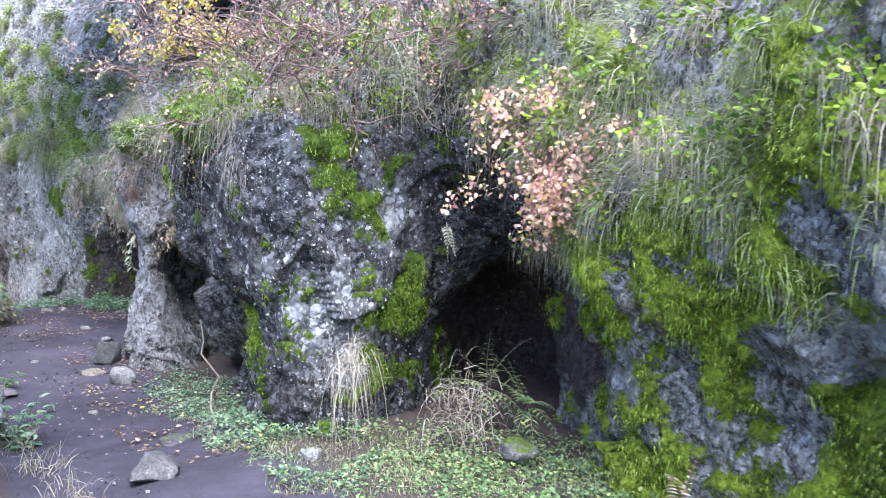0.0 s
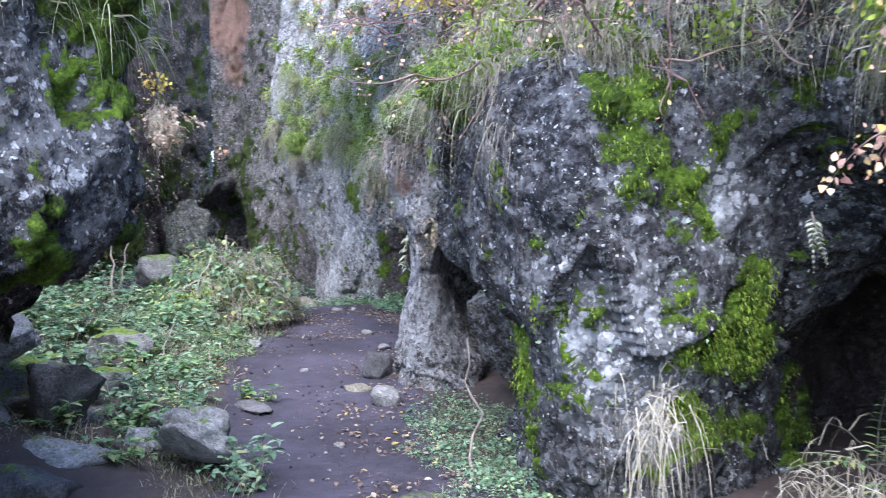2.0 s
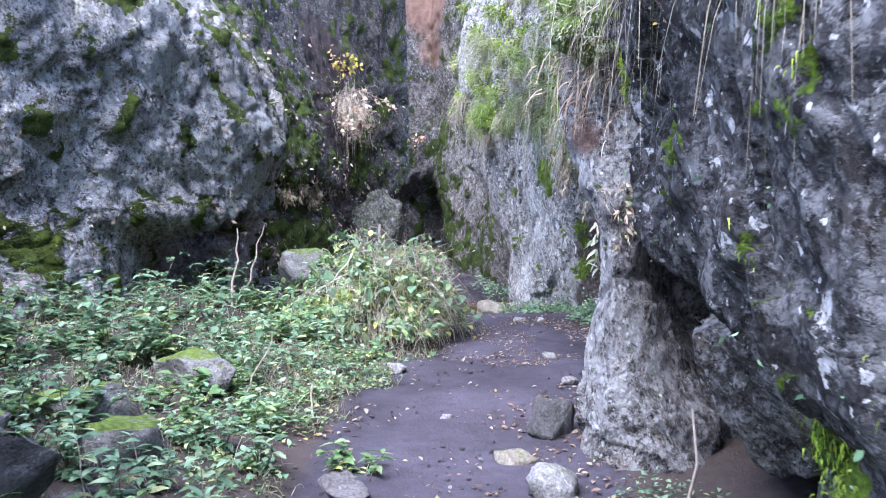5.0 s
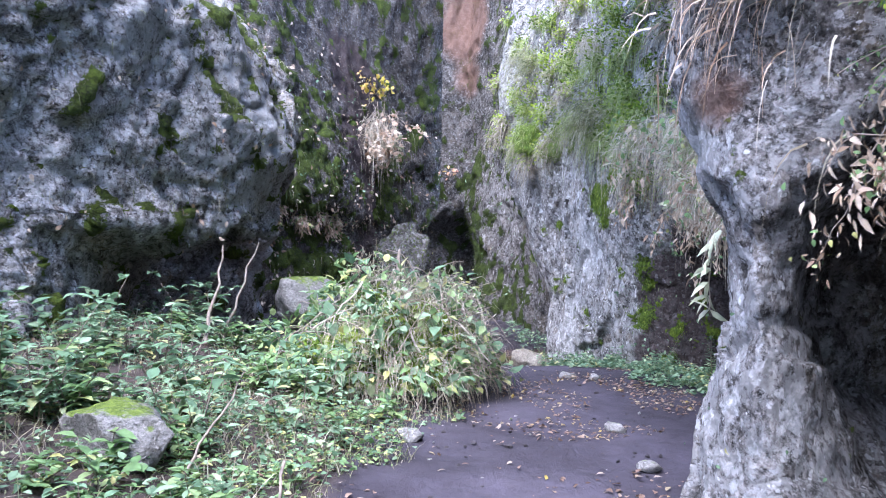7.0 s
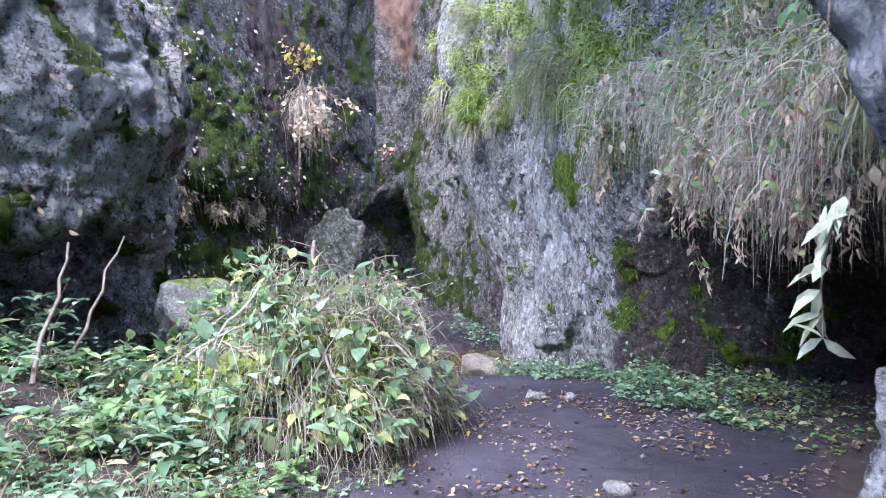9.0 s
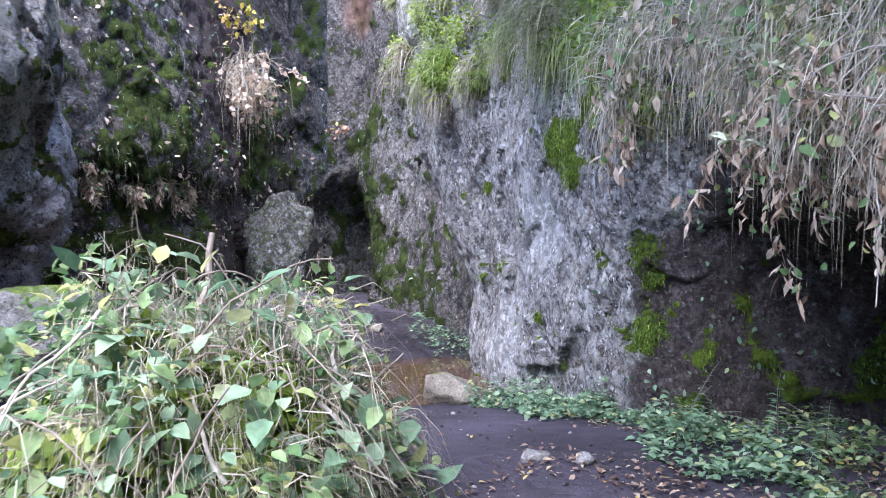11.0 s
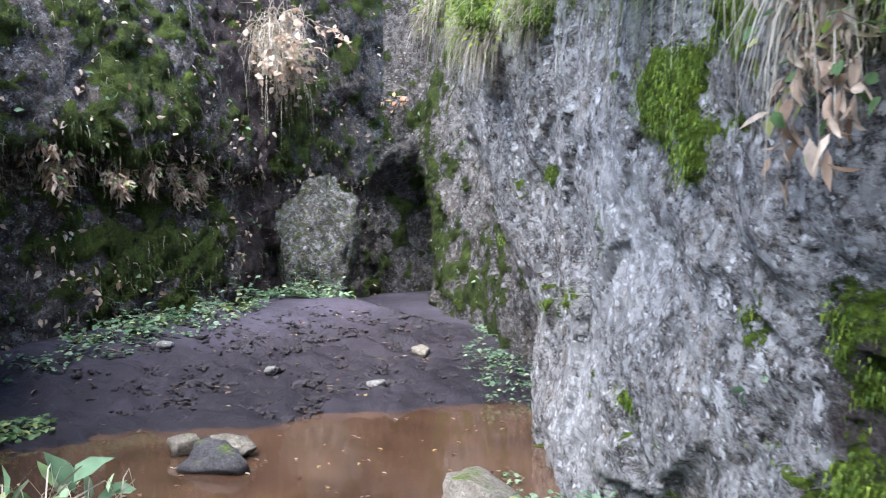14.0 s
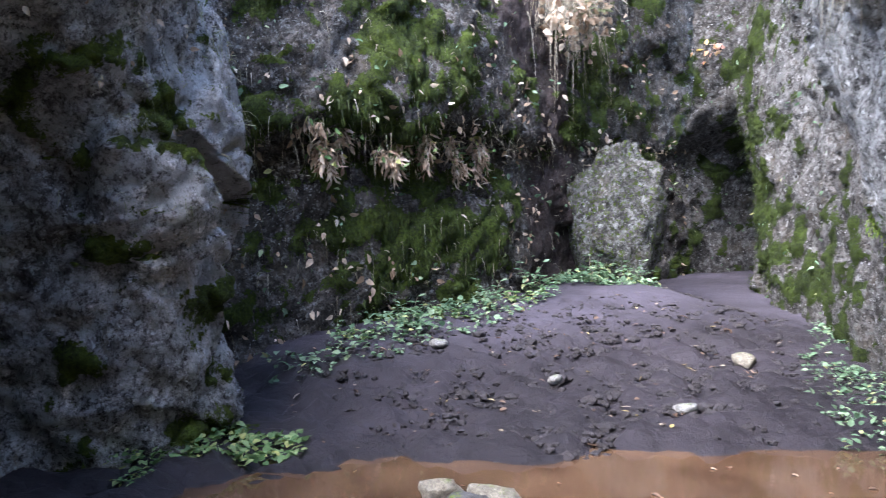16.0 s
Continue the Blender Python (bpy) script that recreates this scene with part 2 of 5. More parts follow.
def earth_material():
    n = Nodes("trodden_earth")
    big, fine, grain = n.noise(0.7, 5, 0.6, 0.4), n.noise(6, 8, 0.7), n.noise(40, 5, 0.75)
    col = n.mix(n.ramp(big, (0.35, 0.0), (0.65, 1.0)), (0.031, 0.0265, 0.036), (0.066, 0.058, 0.078))
    m = n.put("ShaderNodeMix", data_type="RGBA", blend_type="MULTIPLY")
    m.inputs[0].default_value = 1.0
    n.link(col, m.inputs[6])
    n.link(n.ramp(fine, (0.3, 0.7), (0.7, 1.25)), m.inputs[7])
    col = n.mix(n.ramp(n.math("ADD", n.attr("soil"), n.math("MULTIPLY", fine, 0.6)), (0.55, 0.0), (0.9, 1.0)), m.outputs[2], n.mix(fine, (0.032, 0.025, 0.023), (0.085, 0.064, 0.058)))
    crumbs = n.ramp(n.noise(70, 2, 0.5), (0.72, 0.0), (0.76, 1.0))
    col = n.mix(n.math("MULTIPLY", crumbs, 0.4), col, (0.20, 0.165, 0.15))
    wet = n.attr("wet")
    m3 = n.put("ShaderNodeMix", data_type="RGBA", blend_type="MULTIPLY")
    n.link(wet, m3.inputs[0])
    n.link(col, m3.inputs[6])
    m3.inputs[7].default_value = (0.45, 0.42, 0.40, 1)
    rough = n.ramp(wet, (0.0, 0.92), (1.0, 0.5))
    h = n.math("ADD", n.math("MULTIPLY", fine, 0.9), n.math("MULTIPLY", grain, 0.3))
    return n.finish(m3.outputs[2], rough, h, 0.9, 0.06, 0.3)


def stone_material(name, lo, hi, moss=0.0):
    n = Nodes(name)
    f = n.noise(7, 8, 0.7, 0.3)
    col = n.mix(n.ramp(f, (0.3, 0.0), (0.7, 1.0)), lo, hi)
    col = n.times(col, n.ramp(n.noise(50, 5, 0.75), (0.34, 0.5), (0.5, 1.0), (0.66, 1.4)))
    col = n.mix(n.math("MULTIPLY", n.ramp(n.noise(30, 4, 0.7), (0.6, 0.0), (0.68, 1.0)), 0.45), col, tuple(min(0.6, c * 2.2) for c in hi))
    if moss:
        up = n.put("ShaderNodeSeparateXYZ")
        n.link(n.put("ShaderNodeNewGeometry").outputs["Normal"], up.inputs[0])
        mk = n.ramp(n.math("ADD", n.math("MULTIPLY", up.outputs[2], 0.35), n.noise(5, 6, 0.7)), (0.86 - moss * 0.3, 0.0), (0.96 - moss * 0.3, 1.0))
        col = n.mix(mk, col, n.ramp(n.noise(25, 5, 0.7), (0.35, (0.04, 0.07, 0.01)), (0.65, (0.16, 0.22, 0.03))))
    return n.finish(col, 0.88, n.math("ADD", f, n.math("MULTIPLY", n.noise(45, 4, 0.7), 0.4)), 1.0, 0.06, 0.3)


EARTH = earth_material()
STONE = stone_material("grey_stone", (0.12, 0.117, 0.112), (0.37, 0.36, 0.355), 0.18)
STONE_MOSS = stone_material("mossy_stone", (0.09, 0.088, 0.08), (0.26, 0.255, 0.25), 0.5)
STONE_DARK = stone_material("dark_stone", (0.035, 0.034, 0.035), (0.12, 0.117, 0.12), 0.1)
STONE_MID = stone_material("brown_grey_stone", (0.06, 0.055, 0.056), (0.19, 0.178, 0.18))
STONE_PALE = stone_material("pale_stone", (0.13, 0.115, 0.09), (0.30, 0.27, 0.22), 0.12)


def water_material():
    n = Nodes("muddy_water")
    col = n.mix(n.ramp(n.noise(1.6, 5, 0.65, 0.5), (0.35, 0.0), (0.65, 1.0)), (0.05, 0.028, 0.017), (0.10, 0.058, 0.034))
    return n.finish(col, 0.06, n.noise(5, 3, 0.5), 0.12, 0.01, 0.5)


WATER = water_material()


# ---- geometry helpers ----
def mesh_object(name, verts, faces, material, parent=None, smooth=True):
    me = bpy.data.meshes.new(name)
    me.from_pydata(np.asarray(verts).tolist(), [], faces if isinstance(faces, list) else faces.tolist())
    me.materials.append(material)
    if smooth:
        me.polygons.foreach_set("use_smooth", np.ones(len(me.polygons), dtype=bool))
    me.update()
    ob = new(name, me)
    if parent:
        ob.parent = parent
    return ob


def thing(name, label, category, at=(0, 0, 0), group=""):
    """An Empty at the base of a thing with parts."""
    ob = new(name)
    ob.location = at
    return tagged(ob, label, category, group)


def part(name, verts, faces, material, parent, label=""):
    """One mesh of a thing; its points are given in the world."""
    ob = mesh_object(name, np.asarray(verts) - np.array(parent.location), faces, material, parent)
    return tagged(ob, label)


def mask(ob, name, values):
    a = ob.data.attributes.new(name, "FLOAT", "POINT")
    a.data.foreach_set("value", np.clip(np.asarray(values, dtype=np.float32), -1, 1))


def smooth(e0, e1, x):
    t = np.clip((np.asarray(x) - e0) / (e1 - e0), 0, 1)
    return t * t * (3 - 2 * t)


def curve(ctrl, n):
    """n points of a Catmull-Rom curve through the rows of ctrl."""
    c = np.asarray(ctrl, float)
    c = np.concatenate([[2 * c[0] - c[1]], c, [2 * c[-1] - c[-2]]])
    u = np.linspace(0, len(c) - 3 - 1e-9, n)
    i, f = u.astype(int), (u % 1)
    f = f.reshape((-1,) + (1,) * (c.ndim - 1))
    p0, p1, p2, p3 = c[i], c[i + 1], c[i + 2], c[i + 3]
    return 0.5 * (2 * p1 + (p2 - p0) * f + (2 * p0 - 5 * p1 + 4 * p2 - p3) * f ** 2 + (3 * p1 - p0 - 3 * p2 + p3) * f ** 3)


def rough_at(p, size, seed=0.0, cracks=0.5, upright=0.85):
    """Relief of broken rock: swells, ledges, cracks and pits."""
    v = Vector((p[0] + seed, p[1] - seed, p[2] * upright))
    a = noise.fractal(v * 0.8, 1.0, 2.1, 3)
    r = noise.ridged_multi_fractal(v * 1.5, 0.9, 2.1, 4, 1.0, 2.0) - 1.1
    d = noise.voronoi(v * 1.25 + noise.noise_vector(v * 1.3) * 0.35)[0]
    f = noise.fractal(v * 5.5, 0.8, 2.2, 4)
    w = v * 1.15 + noise.noise_vector(v * 2.0) * 0.12
    core = noise.voronoi(w)[1][0]
    tilt = (w - core).dot(noise.cell_vector(core * 7.3) * 2 - Vector((1, 1, 1)))
    edge = d[1] - d[0]
    return size * (0.9 * a + 0.28 * r + 0.34 * f - cracks * math.exp(-(edge / 0.07) ** 2) + 0.12 * d[0] + 1.1 * tilt)


def grid_faces(nu, nv):
    i = np.arange((nu - 1) * (nv - 1))
    a = (i // (nv - 1)) * nv + i % (nv - 1)
    return np.stack([a, a + nv, a + nv + 1, a + 1], 1)


def grid_normals(P):
    du, dv = np.gradient(P, axis=0), np.gradient(P, axis=1)
    n = np.cross(du, dv)
    return n / np.maximum(np.linalg.norm(n, axis=2, keepdims=True), 1e-9)


def spots(V, places):
    """How strongly each point lies within soft round places (x, y, z, radius, strength)."""
    out = np.zeros(len(V))
    for x, y, z, r, s in places:
        d = np.linalg.norm(V - np.array((x, y, z)), axis=1)
        out = np.maximum(out, s * (1 - smooth(0.0, 1.25 * r, d)))
    return out


FACES = {}


def cliff(name, label, plan, rows, material, step=0.06, size=0.12, seed=0.0, cracks=0.5, moss=(), lichen=(), earth=(), rust=(), moss0=0.0, lichen0=0.0, up_moss=0.35, flip=1, upright=0.85):
    """A rock face over a plan line, with how far it stands out at each height; outward is to the line's left."""
    plan = np.asarray(plan, float)
    tan = np.gradient(plan, axis=0)
    tan /= np.linalg.norm(tan, axis=1, keepdims=True)
    out = np.stack([-tan[:, 1], tan[:, 0]], 1) * flip
    ctrl = np.zeros((len(plan), len(rows), 3))
    for j, (z, *offs) in enumerate(rows):
        offs = np.array(offs if len(offs) == len(plan) else [offs[0]] * len(plan), float)
        ctrl[:, j, :2] = plan + out * offs[:, None]
        ctrl[:, j, 2] = z
    length = np.linalg.norm(np.diff(plan, axis=0), axis=1).sum()
    nu = int(length * 1.25 / step) + 2
    P = curve(ctrl, nu)
    height = np.linalg.norm(np.diff(ctrl, axis=1), axis=2).mean(0).sum()
    nv = int(height * 1.15 / step) + 2
    P = np.swapaxes(curve(np.swapaxes(P, 0, 1), nv), 0, 1)
    N = grid_normals(P) * (-flip)
    flat, nor = P.reshape(-1, 3), N.reshape(-1, 3)
    d = np.array([rough_at(p, size, seed, cracks, upright) for p in flat])
    V = flat - nor * d[:, None] * -1
    faces = grid_faces(nu, nv)
    if flip > 0:
        faces = faces[:, ::-1]
    ob = tagged(mesh_object(name, V, faces, material), label, "rock face", kind="structure")
    N2 = grid_normals(V.reshape(nu, nv, 3)).reshape(-1, 3) * (-flip)
    zone = np.clip(moss0 + spots(V, moss) - 0.4 * spots(V, earth) + up_moss * smooth(0.25, 0.9, N2[:, 2]), -0.4, 1)
    patch = np.array([noise.fractal(Vector(p) * 2.4 + Vector((seed, 0, 0)), 0.9, 2.1, 5) for p in V])
    grown = np.clip(0.5 + 1.5 * (0.9 * patch + 1.2 * zone - 0.5), 0, 1)
    pad = smooth(0.45, 0.9, grown) * (0.4 + 0.9 * np.array([noise.cell(Vector(p) * 9) * 0.3 + abs(noise.noise(Vector(p) * 8)) for p in V]))
    V = V + N2 * (0.07 * pad)[:, None]
    ob.data.vertices.foreach_set("co", V.astype(np.float32).ravel())
    ob.data.update()
    mask(ob, "moss", grown)
    mask(ob, "lichen", lichen0 + spots(V, lichen))
    mask(ob, "earth", spots(V, earth))
    mask(ob, "rust", spots(V, rust))
    FACES[name] = (V, N2, grown)
    return ob


def boulder(name, label, at, size, material, turn=(0, 0, 0), seed=0.0, relief=0.12, level=4, box=0.5, masks=None, category="rock", kind="", group=""):
    """A broken, rounded block of stone resting at its foot."""
    bm = bmesh.new()
    bmesh.ops.create_icosphere(bm, subdivisions=level, radius=1.0)
    m = Euler([radians(a) for a in turn]).to_matrix()
    pts = []
    local = random.Random(int(seed * 10) + 3)
    cuts = [(Vector([local.gauss(0, 1) for _ in range(3)]).normalized(), local.uniform(0.58, 0.82)) for _ in range(12)]
    for v in bm.verts:
        c = v.co.copy()
        big = max(abs(c.x), abs(c.y), abs(c.z))
        c = c.lerp(c / big * 0.86, box)
        for cn, cd in cuts:
            c -= cn * max(0.0, c.dot(cn) - cd)
        s = Vector((seed * 3.1, seed * 1.7, seed))
        f = 1 + relief * (noise.fractal(c * 1.3 + s, 1.0, 2.1, 3) + 0.45 * noise.fractal(c * 4.5 + s, 0.8, 2.2, 4))
        k = noise.voronoi(c * 1.6 + s)[0]
        f -= relief * 0.5 * math.exp(-((k[1] - k[0]) / 0.1) ** 2)
        pts.append(m @ Vector((c.x * size[0], c.y * size[1], c.z * size[2])) * f)
    low = min(p.z for p in pts)
    V = np.array([(p.x, p.y, p.z - low) for p in pts])
    faces = [[v.index for v in f.verts] for f in bm.faces]
    bm.free()
    ob = mesh_object(name, V, faces, material)
    ob.location = at
    tagged(ob, label, category, group, kind)
    if masks:
        for key, val in masks.items():
            mask(ob, key, np.full(len(V), val))
    return ob


# ---- ground ----
RISE_S = [-12, 0, 6, 10, 12.5, 15.2, 16.6, 18.0, 21.5, 23, 27, 40]
RISE_Z = [-0.5, -0.16, -0.03, 0.15, 0.33, 0.50, 0.47, 0.30, 0.30, 0.36, 0.52, 0.9]


def ground_z(x, y):
    """Height of the ground, without its crumbs."""
    x, y = np.asarray(x, float), np.asarray(y, float)
    s = -0.55 * x + 0.835 * y
    z = np.interp(s, RISE_S, RISE_Z)
    left = (x + 3.7) * -0.826 + (y - 7.1) * -0.563
    z = z + np.clip(left, 0, 4.2) * 0.245 * smooth(5.5, 8.5, s) * (1 - smooth(14.0, 16.6, s))
    z = z + 0.45 * (1 - smooth(0.3, 3.0, np.abs(x + 15.6) + 0.0 * y)) * smooth(15.2, 17.2, y) * (1 - smooth(21.5, 23, y))
    z = z + 0.12 * np.exp(-((x + 0.9) ** 2 + (y - 7.0) ** 2) / 1.6)
    a = (x + 10.4) * 0.42 + (y - 16.2) * 0.91
    b = (x + 10.4) * -0.91 + (y - 16.2) * 0.42
    wob = 0.18 * np.sin(1.9 * a + 0.7) + 0.12 * np.sin(4.3 * a) + 0.1 * np.sin(3.1 * b)
    pool = 1 - smooth(0.72, 1.12, np.sqrt((a / 3.4) ** 2 + (b / 1.9) ** 2) + wob * 0.35)
    z = z * (1 - pool) + 0.10 * pool
    return z


def ground():
    xs = np.concatenate([[-400, -120, -50, -32], np.arange(-25, 7.01, 0.085), [14, 40, 120, 400]])
    ys = np.concatenate([[-400, -120, -40, -16], np.arange(-6, 29.01, 0.085), [36, 60, 150, 400]])
    X, Y = np.meshgrid(xs, ys, indexing="ij")
    Z = ground_z(X, Y)
    V = np.stack([X.ravel(), Y.ravel(), Z.ravel()], 1)
    s = -0.55 * V[:, 0] + 0.835 * V[:, 1]
    left = (V[:, 0] + 3.7) * -0.826 + (V[:, 1] - 7.1) * -0.563
    right = -left - np.interp(s, [5, 8, 10, 13, 16], [1.4, 1.2, 1.5, 2.3, 3.5])
    soil = np.maximum(smooth(0.0, 0.5, left) * (1 - smooth(15, 17, s)), smooth(0.0, 0.6, right) * (1 - smooth(17, 19, s)))
    wet = smooth(17.2, 18.5, s) * (1 - smooth(25, 27, s)) * smooth(0.9, 0.5, V[:, 2])
    d = np.zeros(len(V))
    for i, (x, y, z) in enumerate(V):
        if -26 < x < 8 and -7 < y < 30:
            v = Vector((x, y, 0))
            k = 1.0 + 1.6 * soil[i] + 3.2 * wet[i]
            d[i] = 0.035 * noise.fractal(v * 1.1, 1.0, 2.0, 3) + 0.011 * k * noise.fractal(v * 6.0, 0.9, 2.1, 4) + 0.012 * k * max(0, noise.noise(v * 3.3)) + 0.10 * wet[i] * noise.fractal(v * 2.9, 0.7, 2.1, 5)
    V[:, 2] += d
    ob = tagged(mesh_object("ground", V, grid_faces(len(xs), len(ys)), EARTH), "dark trodden volcanic earth with crumbs and damp patches", "ground", kind="structure")
    mask(ob, "soil", soil)
    mask(ob, "wet", wet)


ground()
pool = tagged(mesh_object("water", *(lambda X, Y: (np.stack([X.ravel(), Y.ravel(), np.full(X.size, 0.245)], 1), grid_faces(*X.shape)))(*np.meshgrid(np.linspace(-14.2, -7.9, 40), np.linspace(12.6, 20.4, 50), indexing="ij")), WATER), "shallow brown puddle across the path", "puddle", kind="structure")

# ---- rock faces ----
cliff("wall_1", "mossy rock face under a grassy bank", [(4.0, -5), (3.3, -2), (2.75, 1.0), (2.2, 3.2), (1.75, 4.5), (1.25, 5.35), (1.2, 6.2), (1.05, 7.4)],
      [(-0.4, -0.1), (0.3, -0.05), (0.9, 0, 0, 0, 0, 0.0, 0.02, 0, 0), (1.5, 0.2, 0.2, 0.2, 0.25, 0.2, 0.2, 0.1, 0), (2.2, 0.1, 0.1, 0.1, 0.2, 0.2, 0.2, 0.4, 0.6), (2.9, -0.1, -0.1, -0.1, 0.1, 0.15, 0.2, 0.6, 1.0),
       (3.7, -0.6, -0.6, -0.6, -0.5, -0.5, -0.4, 0.3, 0.6), (5.2, -2.6), (8.5, -8)], ROCK_NEAR, 0.05, 0.12, 3.0,
      moss=[(1.0, 5.3, 1.4, 0.45, 0.75), (1.5, 4.6, 1.5, 0.6, 0.7), (1.2, 5.2, 0.3, 0.5, 0.8), (1.6, 4.5, 0.75, 0.4, 0.75), (1.8, 4.0, 1.4, 0.5, 0.6), (2.0, 3.6, 0.5, 0.6, 0.7), (1.8, 3.8, 2.4, 0.6, 0.45), (1.3, 5.3, 2.4, 0.4, 0.5)],
      lichen=[(1.15, 5.3, 0.75, 0.4, 0.8), (2.0, 3.5, 0.9, 0.6, 0.5)], moss0=0.22, lichen0=0.3, earth=[(1.15, 6.6, 0.8, 0.8, 1.2), (1.05, 7.3, 1.0, 1.0, 1.2)])
cliff("wall_2", "dark boulder face with white lichen and moss", [(1.3, 6.3), (1.35, 8.2), (0.7, 9.6), (0.1, 8.3), (-0.2, 7.3), (-0.55, 6.75), (-0.95, 6.4), (-1.35, 6.65), (-1.72, 7.05), (-2.2, 7.6), (-2.45, 8.5), (-1.7, 11.4)],
      [(-0.3, 0, 0, 0, 0, 0, 0, -0.1, -0.05, -0.1, -0.3, -0.4, 0), (0.5, 0, 0, 0, 0, 0, 0, -0.08, -0.05, -0.2, -0.5, -0.6, -0.2), (0.95, 0, 0, 0.1, 0.05, 0.05, 0.05, 0.05, 0.02, -0.25, -0.65, -0.8, -0.4), (1.25, 0, 0.3, 0.7, 0.4, 0.1, 0.05, 0.08, 0.08, -0.05, -0.2, -0.4, -0.3),
       (1.55, 0.1, 0.8, 1.5, 0.9, 0.2, 0.05, 0.08, 0.1, 0.02, 0.02, 0, 0), (1.95, 0.2, 1.6, 2.3, 1.3, 0.35, 0.05, 0.05, 0.08, 0.05, 0.08, 0.05, 0.3), (2.5, 0.6, 2.1, 2.9, 1.6, 0.55, 0.05, -0.1, 0.02, 0.08, 0.1, 0.1, 0.5), (2.95, 0.6, 2.0, 2.8, 1.4, 0.4, -0.1, -0.35, -0.25, -0.15, 0, 0, 0.4),
       (3.6, 0.2, 1.0, 1.2, 0.3, -0.3, -0.7, -1.0, -0.9, -0.8, -0.6, -0.5, -0.3), (5.0, -1, -0.6, -0.5, -1, -1.8, -2.2, -2.4, -2.3, -2.2, -2, -1.8, -1.5), (8.0, -7)], ROCK_DARK, 0.045, 0.10, 9.0,
      moss=[(-0.5, 6.75, 1.5, 0.35, 0.75), (-0.3, 7.1, 1.2, 0.4, 0.8), (-0.15, 7.3, 1.0, 0.3, 0.8), (-0.25, 6.95, 2.3, 0.45, 0.4), (-0.8, 6.5, 2.45, 0.25, 0.35), (-1.2, 6.6, 1.25, 0.2, 0.7), (-1.3, 6.7, 2.1, 0.3, 0.55), (-0.6, 6.8, 0.5, 0.35, 0.55), (0.2, 8, 0.4, 0.8, 0.5)],
      lichen=[(-0.85, 6.45, 1.0, 0.5, 1.0), (-0.6, 6.65, 0.75, 0.4, 1.0), (-1.2, 6.6, 1.42, 0.22, 0.9), (-0.4, 6.9, 1.85, 0.35, 0.95), (-1.6, 6.9, 2.1, 0.3, 0.45), (-0.8, 6.4, 2.5, 0.4, 0.45)], moss0=0.06, lichen0=0.3, earth=[(0.8, 9.0, 1.0, 1.7, 1.3), (1.3, 7.4, 0.8, 1.1, 1.2), (-2.3, 9.3, 0.8, 1.2, 1.0)])
cliff("wall_3", "grey rock pillar with lichen beside the path", [(-1.2, 11.2), (-2.9, 11.1), (-3.25, 9.75), (-3.5, 9.75), (-3.72, 10.25), (-3.6, 10.9), (-3.2, 11.5), (-2.6, 12.6), (-2.4, 14.0)],
      [(-0.3, -0.2, 0.3, 0.3, 0.25, 0.2, 0.2, 0.2, 0, 0), (0.35, -0.4, 0.1, 0.15, 0.15, 0.12, 0.1, 0.1, 0, 0), (0.9, -0.8, -0.6, 0.0, 0.02, 0, 0, 0, 0, 0), (1.4, -0.9, -0.8, -0.1, -0.05, -0.05, -0.08, -0.1, 0, 0), (1.75, -0.5, -0.4, 0.0, 0, -0.05, -0.12, -0.15, 0, 0),
       (2.2, 1.2, 1.2, 0.3, 0.12, 0.1, 0.0, 0, 0.2, 0.4), (2.75, 1.8, 1.6, 0.35, 0.15, 0.15, 0.1, 0.2, 0.8, 1.2), (3.4, 1.3, 1.1, -0.1, -0.25, -0.1, 0.1, 0.3, 1.0, 1.4), (5.2, -1.2, -1.2, -1.4, -1.3, -1, -0.8, -0.6, 0, 0.4), (8.5, -6, -6, -6, -6, -6, -5, -5, -4, -4)],
      ROCK_PILLAR, 0.045, 0.075, 17.0, 0.35, moss=[(-3.3, 9.6, 0.55, 0.3, 0.4)], lichen=[(-3.6, 9.85, 2.05, 0.3, 0.9), (-3.6, 10.0, 1.1, 0.9, 0.25)], rust=[(-3.5, 9.7, 2.2, 0.24, 1.2)], moss0=-0.3, lichen0=0.34)
